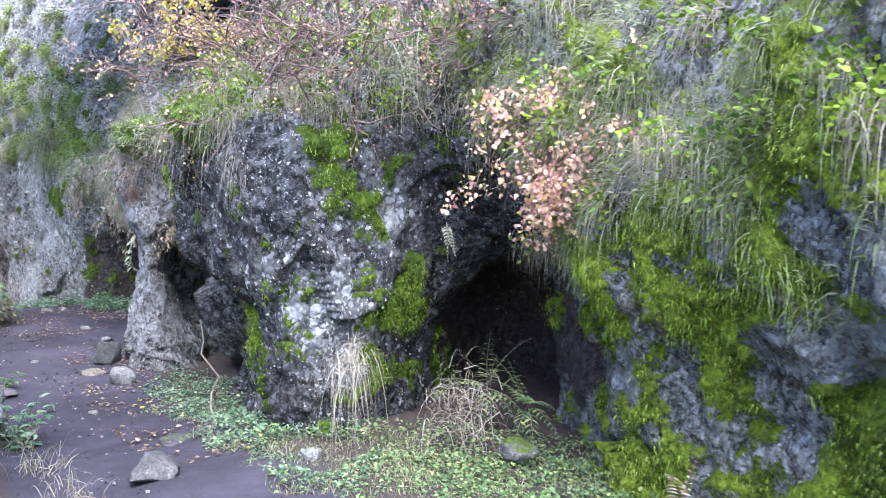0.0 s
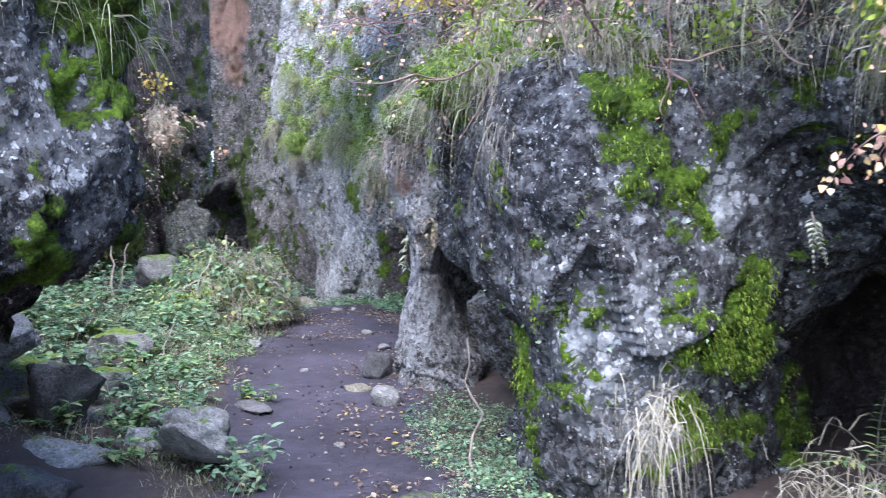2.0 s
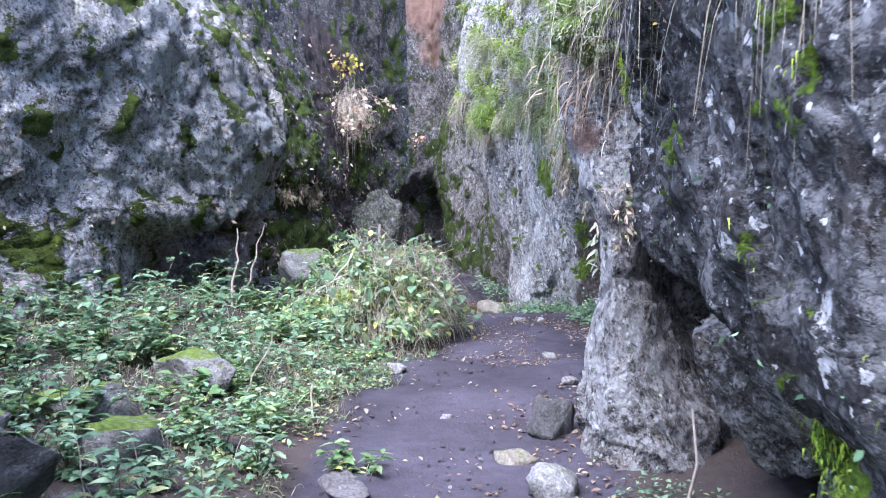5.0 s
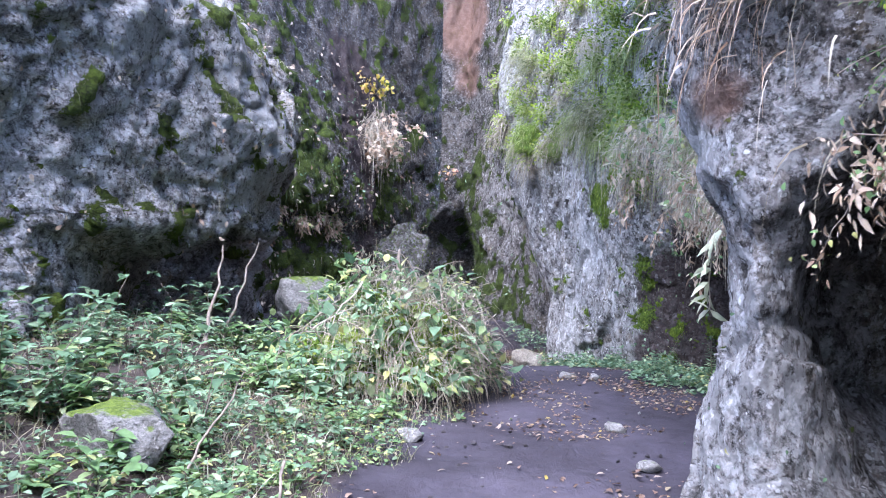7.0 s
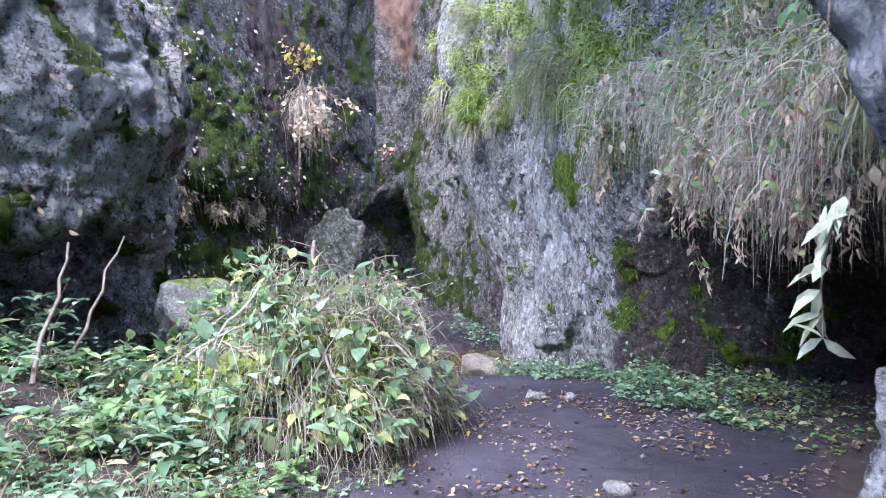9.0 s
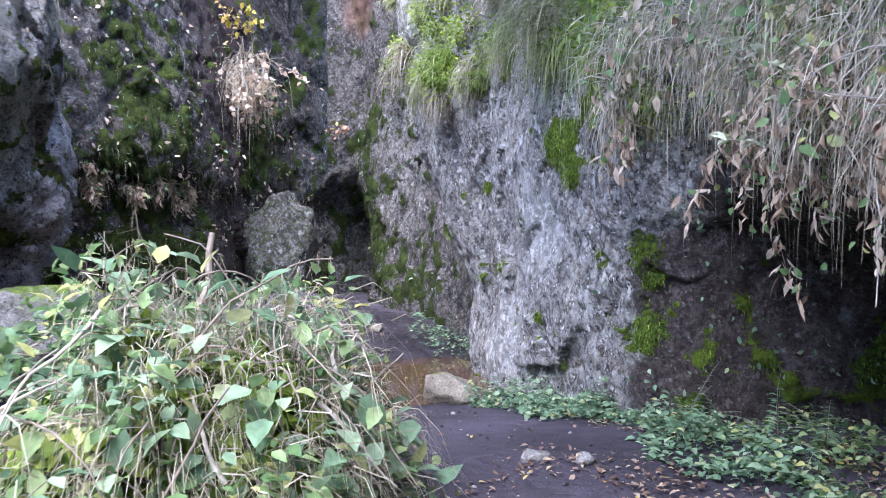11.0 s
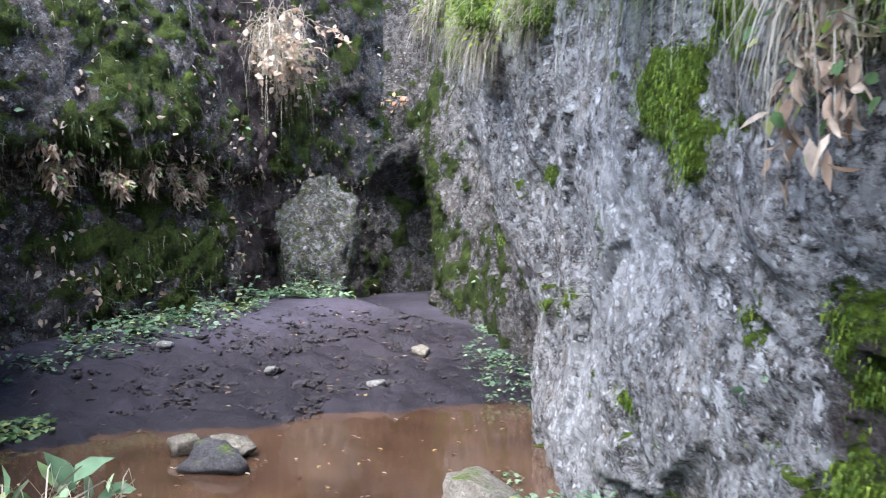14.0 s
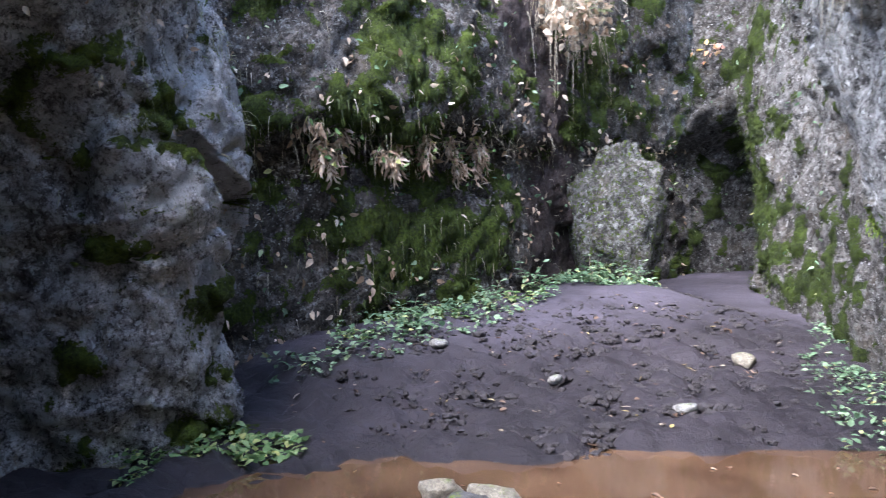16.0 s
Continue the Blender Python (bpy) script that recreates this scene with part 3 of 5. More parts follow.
cliff("wall_4", "pale lichened rock face over a dark undercut", [(-2.6, 12.2), (-3.7, 12.3), (-4.6, 13.4), (-5.3, 14.2), (-5.8, 14.8), (-6.4, 14.95), (-7.0, 15.5), (-7.6, 16.05), (-8.3, 16.8), (-8.9, 17.5), (-9.5, 18.25), (-9.95, 18.95), (-9.3, 20.4)],
      [(-0.2, -1.5, -2.6, -3.6, -2.8, -1.2, -0.45, -0.15, -0.1, 0, 0, 0, 0, 0), (0.5, -1.5, -2.6, -3.6, -2.7, -1.1, -0.35, -0.1, -0.05, 0.08, 0.08, 0.06, 0, 0), (1.1, -1.5, -2.4, -3.3, -2.3, -0.9, -0.3, -0.05, 0, 0.02, 0, 0, 0, 0),
       (1.65, -1.2, -1.6, -1.7, -1.1, -0.6, -0.2, 0, 0, 0, 0, 0.05, 0.1, 0), (2.0, -0.3, -0.1, 0.1, 0.1, 0.0, 0, 0.05, 0, 0, 0, 0.1, 0.35, 0), (2.7, 0.1, 0.1, 0.05, 0.15, 0.1, 0.1, 0.05, 0.02, 0.02, 0.05, 0.25, 0.6, 0),
       (3.6, -0.2, -0.2, -0.2, -0.2, -0.2, -0.1, -0.1, -0.05, 0, 0.08, 0.35, 0.9, 0), (5.0, -1.0, -1, -1, -1, -0.9, -0.7, -0.6, -0.4, -0.2, -0.1, 0.3, 1.1, 0), (8.0, -4, -4, -4, -4, -3.4, -2.8, -2.4, -2.0, -1.5, -1.2, -0.6, 0.4, -0.4), (11.0, -8, -8, -8, -8, -8, -7, -6, -5, -4.5, -4, -3, -2, -2)],
      ROCK_PALE, 0.05, 0.085, 23.0, 0.4, moss=[(-7.4, 15.85, 2.5, 0.42, 0.8), (-7.0, 15.45, 2.38, 0.5, 0.75), (-6.8, 15.25, 2.9, 0.5, 0.6), (-6.35, 15.05, 1.3, 0.8, 0.75), (-6.9, 15.4, 1.55, 0.35, 0.55), (-5.8, 15.4, 1.0, 1.2, 1.0), (-5.2, 15.6, 1.0, 1.2, 0.9), (-7.4, 15.9, 3.7, 0.9, 0.5), (-9.6, 17.9, 3.9, 0.7, 0.5), (-8.6, 17.0, 3.9, 0.7, 0.4)],
      lichen=[(-8.4, 16.9, 0.9, 0.8, 0.4), (-7.8, 16.3, 1.9, 0.6, 0.5), (-8.8, 17.3, 0.6, 0.4, 0.5)], earth=[(-6.1, 15.1, 1.3, 0.85, 1.0), (-6.25, 15.2, 0.6, 0.8, 0.9), (-5.6, 15.4, 0.9, 1.4, 1.2), (-5.7, 14.9, 1.9, 0.7, 0.9), (-5.0, 15.6, 1.2, 2.0, 1.2), (-4.5, 14.5, 1.2, 2.2, 1.2)], moss0=-0.12, lichen0=0.4, upright=0.75)
cliff("wall_5", "tall grey rock face at the end of the gorge", [(-8.6, 19.2), (-10.4, 20.2), (-11.7, 21.1), (-13.2, 22.6), (-14.7, 23.7), (-16.0, 24.9), (-16.6, 26.6), (-17.4, 27.2), (-18.3, 25.4)],
      [(-0.2, 0.1), (0.8, 0.05), (2.0, 0.0, 0, 0, 0, 0, 0, 0, 0, 0), (2.8, -0.1, -0.1, -0.1, -0.1, -0.05, 0.05, 0.3, 0.4, 0.2), (3.6, -0.1, -0.1, -0.1, -0.1, -0.05, 0.1, 1.2, 1.8, 1.0), (5.5, -0.3, -0.3, -0.3, -0.3, -0.2, 0, 1.3, 2.0, 1.2), (8.0, -0.8, -0.8, -0.7, -0.5, -0.3, 0, 1.2, 2.0, 1.2), (11.0, -1.4, -1.4, -1.2, -0.8, -0.5, 0, 1.2, 2.0, 1.2), (13.0, -2.5, -2.5, -2.2, -1.8, -1.2, -0.6, 0.6, 1.4, 0.8)], ROCK_END, 0.075, 0.12, 31.0, 0.4, upright=0.6,
      moss=[(-15.9, 24.8, 2.2, 1.5, 0.6), (-15.8, 24.7, 4.0, 1.2, 0.45), (-16.6, 25.8, 2.5, 1.6, 0.6), (-16.2, 25.5, 4.0, 1.3, 0.5), (-15.2, 24.3, 1.2, 1.5, 0.5), (-13.6, 22.9, 1.0, 1.2, 0.4), (-12.2, 21.7, 0.9, 0.9, 0.35)], lichen=[(-14, 23, 4, 2.5, 0.25)], rust=[(-16.4, 25.25, 8.6, 1.7, 1.2), (-16.3, 25.2, 10.2, 1.9, 1.2), (-16.4, 25.3, 7.2, 1.1, 0.9)], moss0=0.12, lichen0=0.25)
cliff("wall_6", "mossy rock face with ledges and bare earth", [(-18.3, 26.4), (-17.9, 24.4), (-17.3, 22.9), (-16.7, 21.6), (-16.2, 20.5), (-15.8, 19.4), (-15.5, 18.2), (-15.3, 17.2), (-15.4, 16.0), (-15.6, 14.6)],
      [(-0.2, 0), (0.9, 0.05, 0.05, 0.05, 0.05, 0.1, 0.1, 0.05, 0, 0, 0), (2.0, 0), (2.8, -0.05, -0.05, 0, 0, -0.15, -0.3, -0.35, -0.35, -0.3, -0.2), (3.02, 0, 0, 0.05, 0.05, 0.12, 0.26, 0.3, 0.3, 0.28, 0.22), (4.2, -0.1, -0.1, -0.1, -0.1, 0, 0.1, 0.1, 0.1, 0.1, 0.1),
       (5.5, 0, -0.1, -0.3, -0.4, -0.4, -0.3, -0.3, -0.3, -0.3, -0.3), (8.0, 0.1, -0.2, -0.7, -1.1, -1.2, -1.2, -1, -1, -1, -1), (13.5, 0.2, -0.3, -1.4, -2.2, -2.6, -2.6, -2.6, -2.6, -2.6, -2.6)], ROCK_FAR, 0.075, 0.12, 41.0, 0.5,
      moss=[(-15.5, 18.5, 1.5, 1.6, 0.42), (-15.5, 18.3, 3.7, 1.4, 0.42), (-17, 22.6, 4.0, 1.0, 0.5), (-16.2, 20.7, 3.9, 0.7, 0.35), (-16.8, 22.0, 3.3, 0.8, 0.5)], earth=[(-16.4, 21.2, 1.6, 1.6, 1.0), (-16.5, 20.9, 4.6, 1.7, 1.0), (-17.2, 21.4, 6.5, 2.2, 1.0), (-16.5, 21.3, 3.0, 1.3, 1.0)], moss0=0.26, lichen0=0.12)
# the last two lichen places paint the column paler, as if lit
cliff("wall_7", "grey overhanging rock face with a dark hollow below", [(-8.2, 4.5), (-8.6, 7.0), (-8.8, 9.2), (-9.2, 11.0), (-9.9, 12.3), (-10.7, 13.2), (-11.6, 13.6), (-12.5, 14.0), (-13.0, 14.85), (-13.4, 15.35), (-13.9, 15.7), (-15.1, 15.9)],
      [(-0.2, 0.3, 0.3, 0.35, -0.9, -1.5, -1.8, -2.6, -2.4, -0.35, 0.1, 0.05, 0), (0.7, 0.3, 0.3, 0.35, -0.9, -1.5, -1.8, -2.6, -2.4, -0.4, 0.05, 0, 0), (1.4, 0.2, 0.2, 0.2, -0.9, -1.4, -1.5, -2.4, -2.3, -0.25, 0.0, -0.05, 0), (1.72, 0.15, 0.15, 0.12, -0.75, -1.2, -1.2, -2.0, -2.1, -0.25, 0.0, 0, 0), (1.92, 0.05, 0.05, 0.08, 0.0, -0.05, -0.1, -1.8, -2.0, -0.2, 0.02, 0, 0),
       (2.2, 0.05, 0.05, 0.05, 0.0, 0.05, 0.1, -1.5, -1.8, -0.15, 0.05, 0.05, 0), (3.1, 0.2, 0.2, 0.1, 0.1, 0.35, 0.3, -0.3, -0.5, -0.05, 0.08, 0.05, 0), (4.3, 0, 0, 0, -0.1, -0.1, -0.1, 0.1, 0.15, 0.0, -0.1, -0.1, 0), (6.0, -2.2, -2.2, -2.2, -2.2, -2.2, -1.8, -1.0, -0.7, -0.8, -0.8, -0.6, -0.3), (8.5, -4.5), (10.5, -9)],
      ROCK_LEFT, 0.06, 0.14, 53.0, 0.5, flip=-1, moss=[(-9.3, 11.3, 3.9, 0.6, 0.45), (-13.5, 15.4, 0.5, 0.6, 0.4), (-8.8, 9, 4.5, 1.5, 0.35)], lichen=[(-9.6, 12, 3.0, 1.2, 0.45), (-9.0, 10.4, 3.8, 1.0, 0.3), (-13.5, 15.4, 2.6, 1.0, 0.45), (-13.5, 15.4, 1.4, 0.7, 0.4)], moss0=0.06, lichen0=0.32)
cliff("wall_8", "dark mossy overhanging rock beside the path", [(-4.6, -5), (-4.2, -1.5), (-3.7, 1.5), (-3.2, 3.4), (-2.8, 4.5), (-2.95, 5.2), (-3.9, 5.5), (-5.6, 5.4), (-8.4, 4.9)],
      [(-0.3, -0.4, -0.5, -0.8, -1.2, -1.5, -1.5, -1.2, -0.6, 0), (0.5, -0.4, -0.5, -0.8, -1.2, -1.5, -1.5, -1.2, -0.6, 0), (1.0, -0.3, -0.4, -0.6, -1.0, -1.2, -1.2, -0.9, -0.4, 0), (1.45, -0.1, -0.1, -0.2, -0.3, -0.4, -0.5, -0.3, -0.2, 0), (1.8, 0), (2.5, 0.1, 0.1, 0.1, 0.05, 0, 0, 0, 0, 0),
       (3.2, -0.1), (4.0, -1.9), (5.2, -6.0)], ROCK_DARK, 0.055, 0.12, 61.0, 0.5, flip=-1, moss=[(-2.9, 4.6, 1.7, 0.5, 0.4), (-2.9, 4.8, 2.7, 0.6, 0.5), (-3.1, 3.6, 2.0, 0.7, 0.45)], lichen=[(-2.8, 4.6, 2.2, 0.6, 0.34)], moss0=0.12, lichen0=0.26)
boulder("boulder", "leaning mossy slab of grey rock by a dark cleft", (-16.2, 22.0, 0.1), (0.85, 0.65, 1.5), ROCK_SLAB, (4, 14, 30), 2.0, 0.16, 5, 0.45, {"lichen": 0.25, "moss": 0.42, "earth": 0.0, "rust": 0.0})
boulder("boulder", "dark rock closing the hollow behind the pillar", (-1.5, 11.9, 0.3), (1.7, 0.8, 2.0), ROCK_DARK, (0, 0, 20), 5.0, 0.16, 5, 0.5, {"lichen": 0.2, "moss": 0.4, "earth": 0.0, "rust": 0.0})
boulder("boulder", "grey rock in the slit beside the pillar", (-2.25, 9.55, 0.25), (0.75, 0.6, 0.75), ROCK_PILLAR, (0, 6, 60), 6.0, 0.16, 5, 0.5, {"lichen": 0.25, "moss": 0.25, "earth": 0.0, "rust": 0.0})


# ---- plants: makers ----
def unit(v):
    return v / np.maximum(np.linalg.norm(v, axis=-1, keepdims=True), 1e-9)


def blades(P, D, L, W, droop, levels=4):
    """Grass blades from roots P along D, each bending down."""
    n = len(P)
    L, W, droop = np.broadcast_to(L, n), np.broadcast_to(W, n), np.broadcast_to(droop, n)
    D = unit(D)
    side = unit(np.cross(D, rng.normal(size=(n, 3))))
    V = np.zeros((n, 2 * levels, 3))
    for k in range(levels):
        t = k / (levels - 1)
        c = P + D * (L * t)[:, None] * (1 - 0.25 * t * droop[:, None])
        c[:, 2] -= droop * L * 0.75 * t * t
        w = (W * (1 - 0.85 * t) * 0.5)[:, None]
        V[:, 2 * k], V[:, 2 * k + 1] = c - side * w, c + side * w
    F = np.array([(2 * k, 2 * k + 1, 2 * k + 3, 2 * k + 2) for k in range(levels - 1)])
    return V.reshape(-1, 3), (F[None] + (np.arange(n) * 2 * levels)[:, None, None]).reshape(-1, 4)


def leaves(P, D, U, L, W):
    """Leaves that start at P, run along D and face U: folded on the midrib, with a pointed tip."""
    n = len(P)
    L, W = np.broadcast_to(L, n)[:, None], np.broadcast_to(W, n)[:, None]
    D = unit(D)
    S = unit(np.cross(D, U))
    U = unit(np.cross(S, D))
    sag = rng.uniform(0.05, 0.3, (n, 1))
    V = np.stack([P, P + D * L * 0.3 - S * W * 0.45 + U * W * 0.12, P + D * L * 0.32, P + D * L * 0.3 + S * W * 0.45 + U * W * 0.12, P + D * L * 0.66 - U * L * sag * 0.4,
                  P + D * L * 0.64 - S * W * 0.36 + U * W * 0.05, P + D * L * 0.64 + S * W * 0.36 + U * W * 0.05, P + D * L - U * L * sag], 1)
    tri = [(0, 1, 2), (0, 2, 3), (1, 5, 4), (1, 4, 2), (2, 4, 6), (2, 6, 3), (5, 7, 4), (4, 7, 6)]
    return V.reshape(-1, 3), (np.array(tri)[None] + (np.arange(n) * 8)[:, None, None]).reshape(-1, 3)


def tubes(lines, r0, r1, sides=4):
    """Tapered stems along lines of points."""
    V, F, base = [], [], 0
    for pts in lines:
        pts = np.asarray(pts, float)
        m = len(pts)
        tan = unit(np.gradient(pts, axis=0))
        a = unit(np.cross(tan, np.array([0.31, 0.2, 0.93])))
        b = np.cross(tan, a)
        r = np.linspace(r0, r1, m)[:, None]
        for s in range(sides):
            ang = 2 * math.pi * s / sides
            V.append(pts + r * (a * math.cos(ang) + b * math.sin(ang)))
        for s in range(sides):
            t = (s + 1) % sides
            for k in range(m - 1):
                F.append((base + s * m + k, base + t * m + k, base + t * m + k + 1, base + s * m + k + 1))
        base += sides * m
    return np.concatenate(V), F


def wander(start, way, length, n=6, wild=0.25, fall=0.0):
    """A crooked line."""
    p, d, out = np.array(start, float), unit(np.array(way, float)), []
    for k in range(n):
        out.append(p.copy())
        d = unit(d + rng.normal(size=3) * wild + np.array([0, 0, -fall]))
        p = p + d * length / (n - 1)
    return np.array(out)


def joined(*sets):
    V, F, base = [], [], 0
    for v, f in sets:
        V.append(v)
        F += [[i + base for i in q] for q in (f if isinstance(f, list) else f.tolist())]
        base += len(v)
    return np.concatenate(V), F


def on_face(names, n, keep, grown=0.0):
    """n random points of rock faces, with their normals, where keep(V, N) holds and the moss is grown that far."""
    V = np.concatenate([FACES[k][0] for k in names])
    N = np.concatenate([FACES[k][1] for k in names])
    idx = np.flatnonzero(keep(V, N) & (np.concatenate([FACES[k][2] for k in names]) >= grown))
    idx = rng.choice(idx, n)
    return V[idx] + rng.normal(size=(n, 3)) * 0.03, N[idx]


def clumpy(V, scale, cut, seed=0.0):
    """Whether points lie in the denser parts of a patchy growth."""
    return np.array([noise.noise(Vector(p) * scale + Vector((seed, seed, 0))) for p in V]) > cut


def trodden(x, y, wide=0.0):
    """Whether a place lies on the bare path."""
    x, y = np.asarray(x, float), np.asarray(y, float)
    s = -0.563 * (x + 3.7) + 0.826 * (y - 7.1) + 7.96
    left = (x + 3.7) * -0.826 + (y - 7.1) * -0.563
    wob = 0.10 * np.sin(5.1 * s) + 0.07 * np.sin(11.3 * s + 1.0)
    lo = np.interp(s, [4, 5.75, 8, 11, 13, 16], [-1.5, -1.25, -1.2, -1.45, -1.9, -2.0])
    hi = np.interp(s, [4, 7.4, 9, 11, 12.6, 14, 15.5], [0.9, 0.0, 0.3, 0.25, -0.15, -0.4, -0.4])
    return (left < hi + wob + wide) & (left > lo + wob - 0.3 * wide) & (s < 16.2)


def ground_cover(name, label, centre, radii, n, size, material, turn=0.0, high=0.16, cut=-0.15):
    """A low carpet of leaves on the ground."""
    r, a = rng.uniform(0, 1, n) ** 0.62 * 1.22, rng.uniform(0, 2 * math.pi, n)
    u, v = r * np.cos(a) * radii[0], r * np.sin(a) * radii[1]
    c, s = math.cos(radians(turn)), math.sin(radians(turn))
    x, y = centre[0] + u * c - v * s, centre[1] + u * s + v * c
    P = np.stack([x, y, ground_z(x, y)], 1)
    P = P[clumpy(P, 1.7, cut) & ~trodden(x, y)]
    n = len(P)
    P[:, 2] += rng.uniform(0.0, high, n) * (0.4 + np.array([noise.noise(Vector(p) * 2.3) for p in P]))
    D = np.stack([rng.normal(size=n), rng.normal(size=n), rng.uniform(-0.2, 0.7, n)], 1)
    U = np.stack([rng.normal(size=n) * 0.4, rng.normal(size=n) * 0.4, np.ones(n)], 1)
    L = size * rng.uniform(0.5, 1.3, n)
    return tagged(mesh_object(name, *leaves(P, D, U, L, L * rng.uniform(0.5, 0.9, n)), material), label, "ground plants", kind="stuff")


def herb(name, label, at, height, spread, n_stem, material, leaf=0.07, group=""):
    """A leafy herb: stems that lean out, with pairs of leaves."""
    ob = thing(name, label, "plant", at, group)
    lines, P, D = [], [], []
    for k in range(n_stem):
        a = rng.uniform(0, 2 * math.pi)
        way = np.array([math.cos(a) * spread, math.sin(a) * spread, 1.0])
        ln = wander(np.array(at) + np.array([math.cos(a), math.sin(a), 0]) * 0.05 * spread - np.array([0, 0, 0.03]), way, height * rng.uniform(0.6, 1.1), 6, 0.14, 0.05)
        lines.append(ln)
        for j in range(1, 6):
            for b in range(3):
                ang = rng.uniform(0, 2 * math.pi)
                P.append(ln[j])
                D.append((math.cos(ang), math.sin(ang), rng.uniform(-0.3, 0.5)))
    tagged(part("stem", *tubes(lines, 0.005, 0.002, 3), TWIG, ob), kind="stuff")
    P, D = np.array(P), np.array(D)
    L = leaf * rng.uniform(0.6, 1.25, len(P))
    part("foliage", *leaves(P, D, np.array([0, 0, 1.0]) + rng.normal(size=P.shape) * 0.25, L, L * 0.55), material, ob)
    return ob


def fern(name, label, at, way, n_frond, length, material, leaf=0.06, fall=0.25):
    ob = thing(name, label, "fern", at)
    for k in range(n_frond):
        P, D, LL = [], [], []
        d = unit(np.array(way, float) + rng.normal(size=3) * 0.55)
        ln = wander(at, d, length * rng.uniform(0.7, 1.1), 12, 0.04, fall * 0.3)
        for j in range(2, 12):
            t = unit(ln[j] - ln[j - 1])
            s = unit(np.cross(t, [0.1, 0.1, 1.0]))
            for sg in (-1, 1):
                P.append(ln[j])
                D.append(sg * s + t * 0.45 + np.array([0, 0, -0.15]))
                LL.append(leaf * (1.15 - j / 12) * 1.8)
        P, D, LL = np.array(P), np.array(D), np.array(LL)
        fr = part("frond", *leaves(P, D, np.array([0, 0, 1.0]) + rng.normal(size=P.shape) * 0.1, LL, LL * 0.4), material, ob)
        tagged(fr, kind="stuff")
        v, f = tubes([ln], 0.004, 0.0015, 3)
        mesh_object("stem", v - np.array(at), f, TWIG, fr)
    return ob


def tuft(label, at, way, n, length, material, droop=0.8, radius=0.08, width=0.006):
    """A tussock of grass."""
    P = np.array(at) + rng.normal(size=(n, 3)) * radius
    D = np.array(way, float) + rng.normal(size=(n, 3)) * 0.45
    v, f = blades(P, D, length * rng.uniform(0.5, 1.15, n), width * rng.uniform(0.6, 1.3, n), droop * rng.uniform(0.6, 1.3, n), 5)
    ob = tagged(mesh_object("grass_tuft", v - np.array(at), f, material), label, "grass", kind="stuff")
    ob.location = at
    return ob


def cushion(label, at, size, n, material, turn=0.0):
    """A cushion of moss: a dense pelt of short fronds over a soft mound."""
    ob = thing("moss_cushion", label, "moss", at)
    n *= 3
    d = unit(rng.normal(size=(n, 3)))
    lump = np.array([1 + 0.55 * noise.fractal(Vector(q) * 2.2 + Vector(at), 0.8, 2.0, 4) for q in d])[:, None]
    P = np.array(at) + d * lump * np.array(size) * 0.92
    D = d + np.array([0, 0, -0.5]) + rng.normal(size=(n, 3)) * 0.4
    bm = bmesh.new()
    bmesh.ops.create_icosphere(bm, subdivisions=3, radius=1.0)
    V = np.array([tuple(v.co) for v in bm.verts])
    F = [[v.index for v in f.verts] for f in bm.faces]
    bm.free()
    lump = np.array([1 + 0.55 * noise.fractal(Vector(q) * 2.2 + Vector(at), 0.8, 2.0, 4) for q in V])[:, None]
    part("mound", np.array(at) + V * lump * np.array(size) * 0.9, F, MOSS_BASE, ob)
    L = 0.022 * rng.uniform(0.5, 1.4, n)
    tagged(part("fronds", *leaves(P, D, d, L, L * 0.5), material, ob), kind="stuff")
    return ob


def shrub(name, label, at, ways, n_line, length, twig_material, leaf_material_=None, n_leaf=0, leaf=0.05, thick=0.008, wild=0.22, fall=0.02, spread=0.25):
    """Crooked branching twigs from a root, with leaves near their ends."""
    ob = thing(name, label, "shrub", at)
    ends = []
    for k in range(n_line):
        way = np.array(ways[k % len(ways)], float) + rng.normal(size=3) * 0.35
        ln = wander(np.array(at) + rng.normal(size=3) * spread * np.array([1, 1, 0.5]), way, length * rng.uniform(0.5, 1.1), 9, wild, fall)
        lines = [ln]
        for j in (3, 5, 6):
            sub = wander(ln[j], (ln[j] - ln[j - 1]) * 8 + rng.normal(size=3) * 0.6, length * rng.uniform(0.15, 0.45), 6, wild, fall)
            lines.append(sub)
            ends += list(sub[2:])
        ends += list(ln[5:])
        part("branch", *tubes(lines, thick, thick * 0.25, 4), twig_material, ob)
    if n_leaf:
        ends = np.array(ends)
        P = ends[rng.integers(0, len(ends), n_leaf)] + rng.normal(size=(n_leaf, 3)) * 0.03
        L = leaf * rng.uniform(0.5, 1.2, n_leaf)
        part("leaves", *leaves(P, rng.normal(size=(n_leaf, 3)) + np.array([0, 0, -0.4]), rng.normal(size=(n_leaf, 3)) + np.array([-0.3, -1.0, 0.6]), L, L * 0.8), leaf_material_, ob)
    return ob


MOSS_BASE = stone_material("moss_mound", (0.06, 0.10, 0.015), (0.14, 0.22, 0.03))

